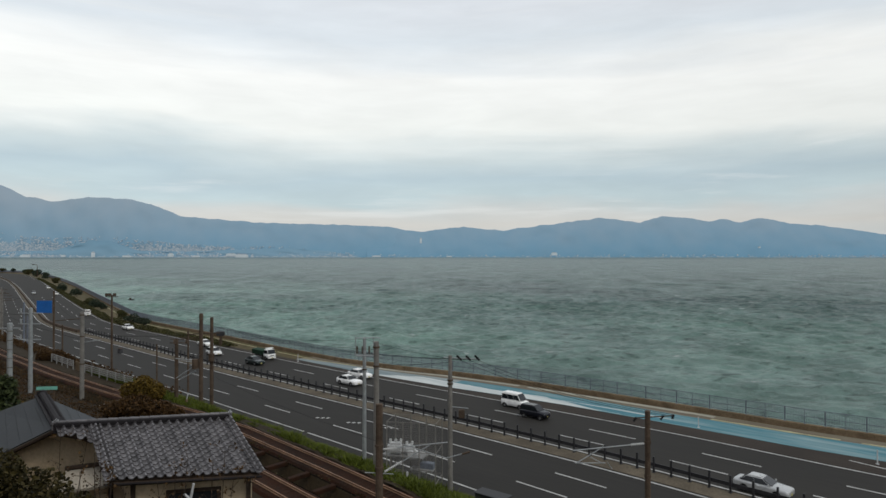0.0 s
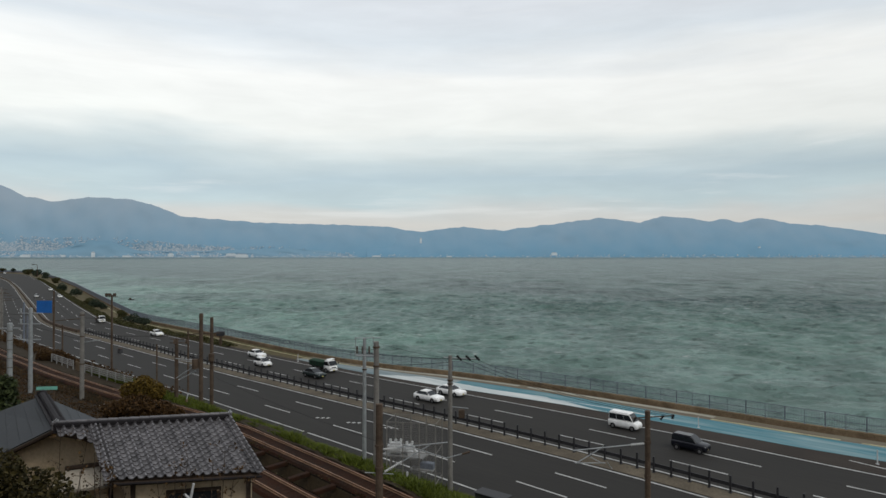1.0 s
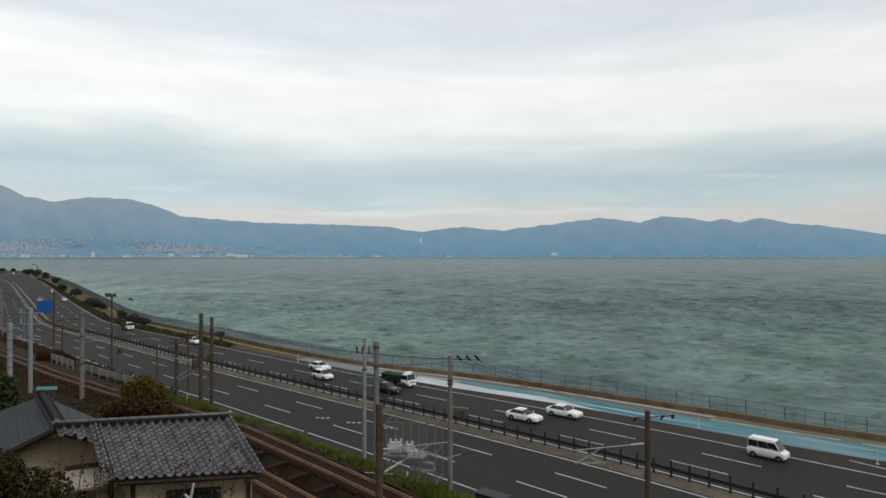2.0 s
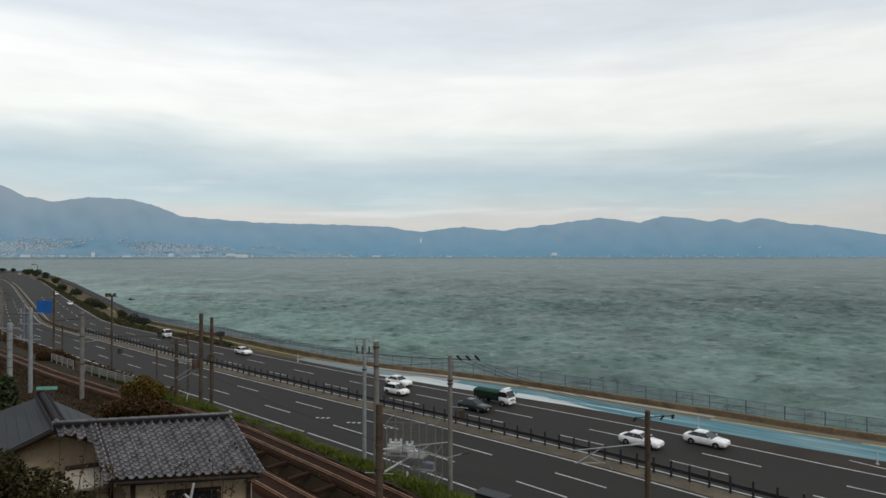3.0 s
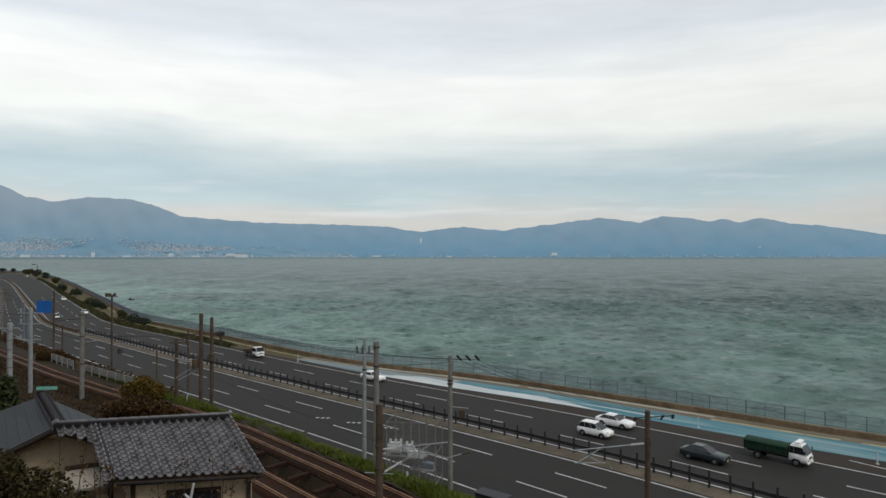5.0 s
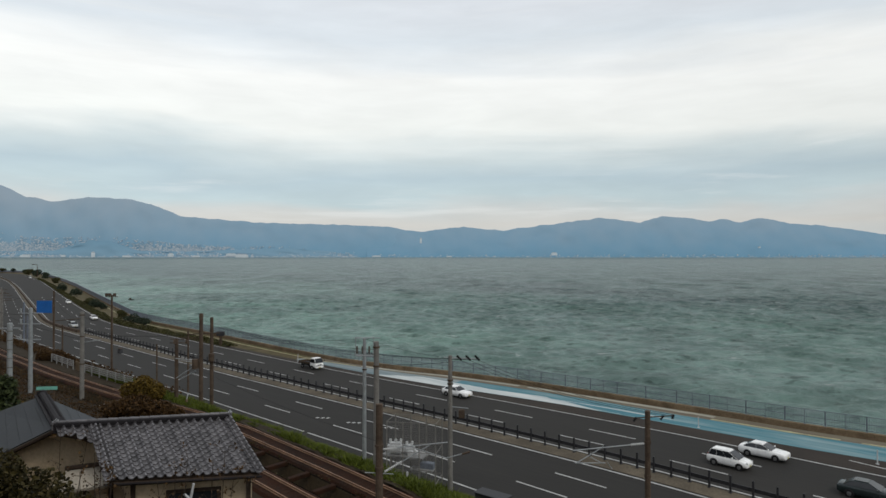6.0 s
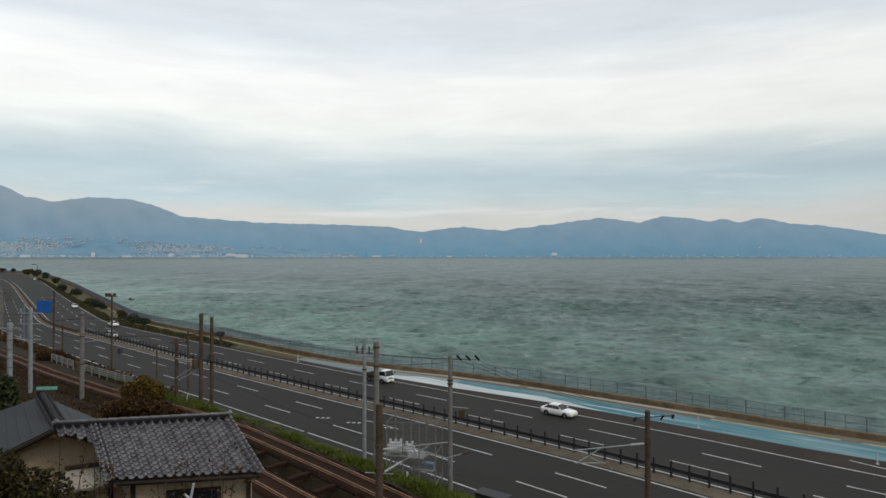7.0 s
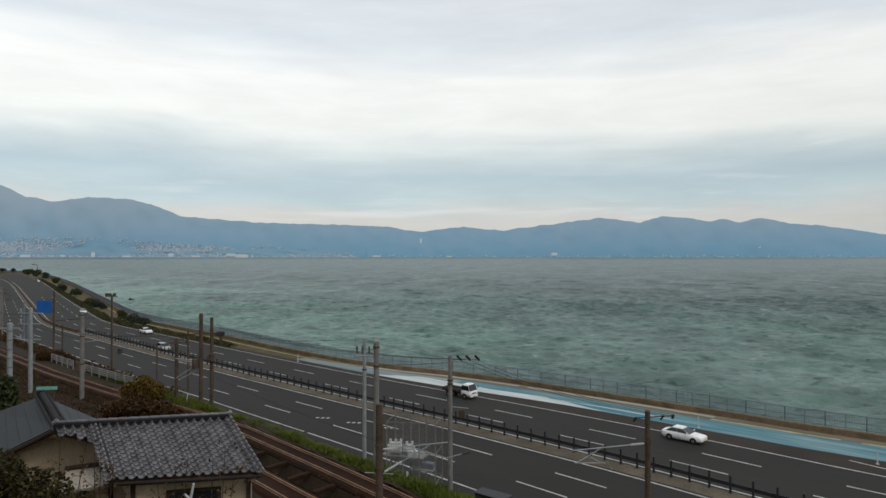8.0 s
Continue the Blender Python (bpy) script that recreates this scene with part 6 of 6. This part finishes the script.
def hatchback(paint, label, k=0.90):
    t = holder("car", label, "car", group="cars on the road")
    part("body", loft([(x * k, hw, z0, z1) for x, hw, z0, z1 in ((-2.06, 0.76, 0.38, 0.90), (-1.98, 0.82, 0.30, 0.98), (-1.4, 0.85, 0.22, 0.99), (0.4, 0.85, 0.20, 0.97), (1.0, 0.85, 0.21, 0.95), (1.5, 0.83, 0.24, 0.88), (1.84, 0.80, 0.28, 0.81), (2.0, 0.76, 0.32, 0.74), (2.07, 0.68, 0.38, 0.67))]), PAINT[paint], t, smooth=True)
    cabin(t, PAINT[paint], -2.0 * k, 1.28 * k, -1.66 * k, 0.16 * k, 0.78, 0.60, 0.96, 1.55, (0.30, 0.60), 0.05)
    wheels(t, (-1.28 * k, 1.28 * k), 0.77, 0.31)
    trim(t, 4.1 * k, 1.7, 0.70, 1.0, PAINT[paint])
    return t


def box_car(paint, label, name, height, nose):
    """A short upright car: nose is the length of the bonnet."""
    t = holder(name, label, name.replace("_", " "), group="cars on the road")
    part("body", loft([(-1.75, 0.71, 0.36, 0.96), (-1.68, 0.76, 0.26, 1.02), (-1.0, 0.77, 0.22, 1.02), (0.6, 0.77, 0.22, 1.01), (1.78 - nose, 0.76, 0.24, 0.99), (1.60, 0.74, 0.27, 0.91), (1.72, 0.70, 0.30, 0.84), (1.79, 0.62, 0.36, 0.74)]), PAINT[paint], t, smooth=True)
    cabin(t, PAINT[paint], -1.72, 1.80 - nose, -1.66, 1.22 - nose, 0.72, 0.64, 1.02, height, (0.34, 0.66), 0.2)
    wheels(t, (-1.15, 1.18), 0.68, 0.28)
    trim(t, 3.5, 1.54, 0.72, 1.05, PAINT[paint])
    return t


def truck(label, length, load, paint="white"):
    t = holder("truck", label, "truck", group="cars on the road")
    f = length / 2
    cabm = loft([(f - 1.62, 0.88, 0.55, 1.25), (f - 0.9, 0.90, 0.42, 1.25), (f - 0.2, 0.88, 0.42, 1.15), (f, 0.80, 0.48, 1.0)])
    part("body", cabm, PAINT[paint], t, smooth=True)
    cabin(t, PAINT[paint], f - 1.62, f - 0.05, f - 1.55, f - 0.52, 0.86, 0.76, 1.18, 2.02, (0.32,))
    part("chassis", box_bm((length - 0.5, 0.7, 0.2), pose(-0.2, 0, 0.62), 0.02), CHASSIS, t)
    bed = part("bed", box_bm((length - 1.75, 1.85, 0.12), pose(-0.88, 0, 0.86), 0.02), CHASSIS, t)
    x0, x1 = -f + 0.02, f - 1.74
    side_mat = TARP if load else POLE_DARK
    hgt = 0.75 if load else 0.32
    for sgn in (-1, 1):
        part("side_board", box_bm((x1 - x0, 0.06, hgt), pose((x0 + x1) / 2, sgn * 0.92, 0.92 + hgt / 2), 0.015), side_mat, bed)
        for k in range(5):
            part("stake", box_bm((0.06, 0.04, hgt + 0.08), pose(x0 + 0.2 + k * (x1 - x0 - 0.4) / 4, sgn * 0.965, 0.90 + hgt / 2)), CHASSIS, bed)
    for x in (x0, x1):
        part("end_board", box_bm((0.06, 1.8, hgt), pose(x, 0, 0.92 + hgt / 2), 0.015), side_mat, bed)
    if load:
        bm = bmesh.new()
        bmesh.ops.create_grid(bm, x_segments=14, y_segments=8, size=0.5, matrix=pose((x0 + x1) / 2, 0, 0) @ Matrix.Diagonal((x1 - x0 + 0.1, 1.95, 1, 1)))
        for q in bm.verts:
            q.co.z = 1.62 + 0.22 * (1 - abs(q.co.y / 0.98) ** 2) + 0.06 * noise.noise(q.co * 2.2)
        r = bmesh.ops.extrude_face_region(bm, geom=bm.faces[:])
        for q in r["geom"]:
            if isinstance(q, bmesh.types.BMVert):
                q.co.z -= 0.12
        part("tarpaulin", bm, TARP, t, "dark green tarpaulin over the load", smooth=True)
        part("roof_rack", box_bm((0.5, 1.5, 0.10), pose(f - 0.95, 0, 2.22), 0.03), PAINT["white"], t)
    for sgn in (-1, 1):
        part("headlight", box_bm((0.08, 0.3, 0.18), pose(f + 0.0, sgn * 0.62, 0.72), 0.02), LENS_CLEAR, t, "clear headlight")
        part("tail_light", box_bm((0.06, 0.28, 0.12), pose(-f + 0.03, sgn * 0.7, 0.74), 0.02), LENS_RED, t, "red tail light")
        part("door_mirror", box_bm((0.06, 0.18, 0.3), pose(f - 0.15, sgn * 1.08, 1.55), 0.02), CHASSIS, t)
    part("bumper", box_bm((0.12, 1.6, 0.2), pose(f + 0.0, 0, 0.46), 0.04), PAINT["white"], t)
    part("grille", box_bm((0.05, 0.9, 0.16), pose(f - 0.0, 0, 0.86), 0.02), CHASSIS, t, "dark grille")
    part("number_plate", box_bm((0.02, 0.33, 0.165), pose(f + 0.07, 0, 0.46)), PLATE, t)
    wheels(t, (-f * 0.55, f - 1.0), 0.80, 0.36)
    return t


COASTING = [(0, 724.2), (1, 742.4), (1.5, 752.3), (3, 784.1), (4.5, 813.9), (6, 840.1), (7, 856.5), (8, 872.1)]
FAR_ONE = [(0, 546), (1.5, 582), (3, 621), (4, 645), (5, 668), (6, 690), (7, 713), (8, 736)]
FAR_TWO = [(0, 478), (2, 523), (3.5, 557), (4.5, 580), (6, 613), (7, 637), (8, 664)]
FAR_THREE = [(0, 95), (2, 145), (3, 172), (4, 205), (5, 243), (6, 283), (7, 325), (8, 368)]
W_SEDAN = "white four-door sedan driving along the coast road"
for thing, where, a, b, c in (
        (sedan("silver", "pale silver sedan driving in the inner lane"), "inner", 883.4, 16.5, 0),
        (box_car("black", "black upright compact car driving along the road", "car", 1.60, 0.90), "merging", 854.85, 19.2, 0),
        (box_car("white", "small white delivery van driving along the road", "van", 1.92, 0.42), "outer", 849.95, 15.3, 0),
        (sedan("white", W_SEDAN), "middle", 822.6, 16.73, -0.36),
        (sedan("white", W_SEDAN), "outer", 819.9, 19.64, -0.482),
        (sedan("green_grey", "dark green-grey sedan driving in the middle lane"), "middle", 796.1, 18.26, -0.441),
        (truck("white-cabbed truck with a green tarpaulin over its load", 5.7, True), "outer", 791.8, 18.81, -0.177),
        (hatchback("white", "white hatchback driving in the middle lane"), "middle", 780.8, 18.36, -0.338),
        (sedan("white", W_SEDAN), "outer", 768.0, 21.75, -0.509),
        (sedan("white", W_SEDAN), "outer", 724.2, 18.2, COASTING),
        (truck("small white flatbed truck with an empty bed", 5.0, False), "outer", 674.4, 26.02, -0.655),
        (hatchback("silver", "pale grey hatchback far off on the coast road"), "inner", 533.0, 29.3, 0),
        (sedan("white", W_SEDAN), "outer", 548.0, 18.0, FAR_ONE),
        (sedan("white", W_SEDAN), "outer", 480.0, 18.0, FAR_TWO),
        (box_car("white", "small white van far off on the coast road", "van", 1.92, 0.42), "outer", 95.0, 16.0, FAR_THREE),
        (sedan("silver", "pale sedan far off on the coast road"), "outer", -45.0, 18.0, 0)):
    TRAFFIC.append((thing, where, a, b, c))


def motions():
    lanes = {"outer": 1.1, "merging": 3.75, "middle": 5.6, "inner": 9.9}
    for thing, where, a, b, c in TRAFFIC:
        rows = []
        if isinstance(c, list):
            walk(thing, [(t, along(s, lanes[where] * wide(s), ROAD_Z)) for t, s in c])
            continue
        for k in range(17):
            t = k * 0.5
            s = a + b * t + c * t * t
            rows.append((t, along(s, lanes[where] * wide(s), ROAD_Z)))
        walk(thing, rows)
    walk(SEA, [(k * 1.0, pose(2.2 * k, -0.5 * k, 0)) for k in range(9)])


motions()
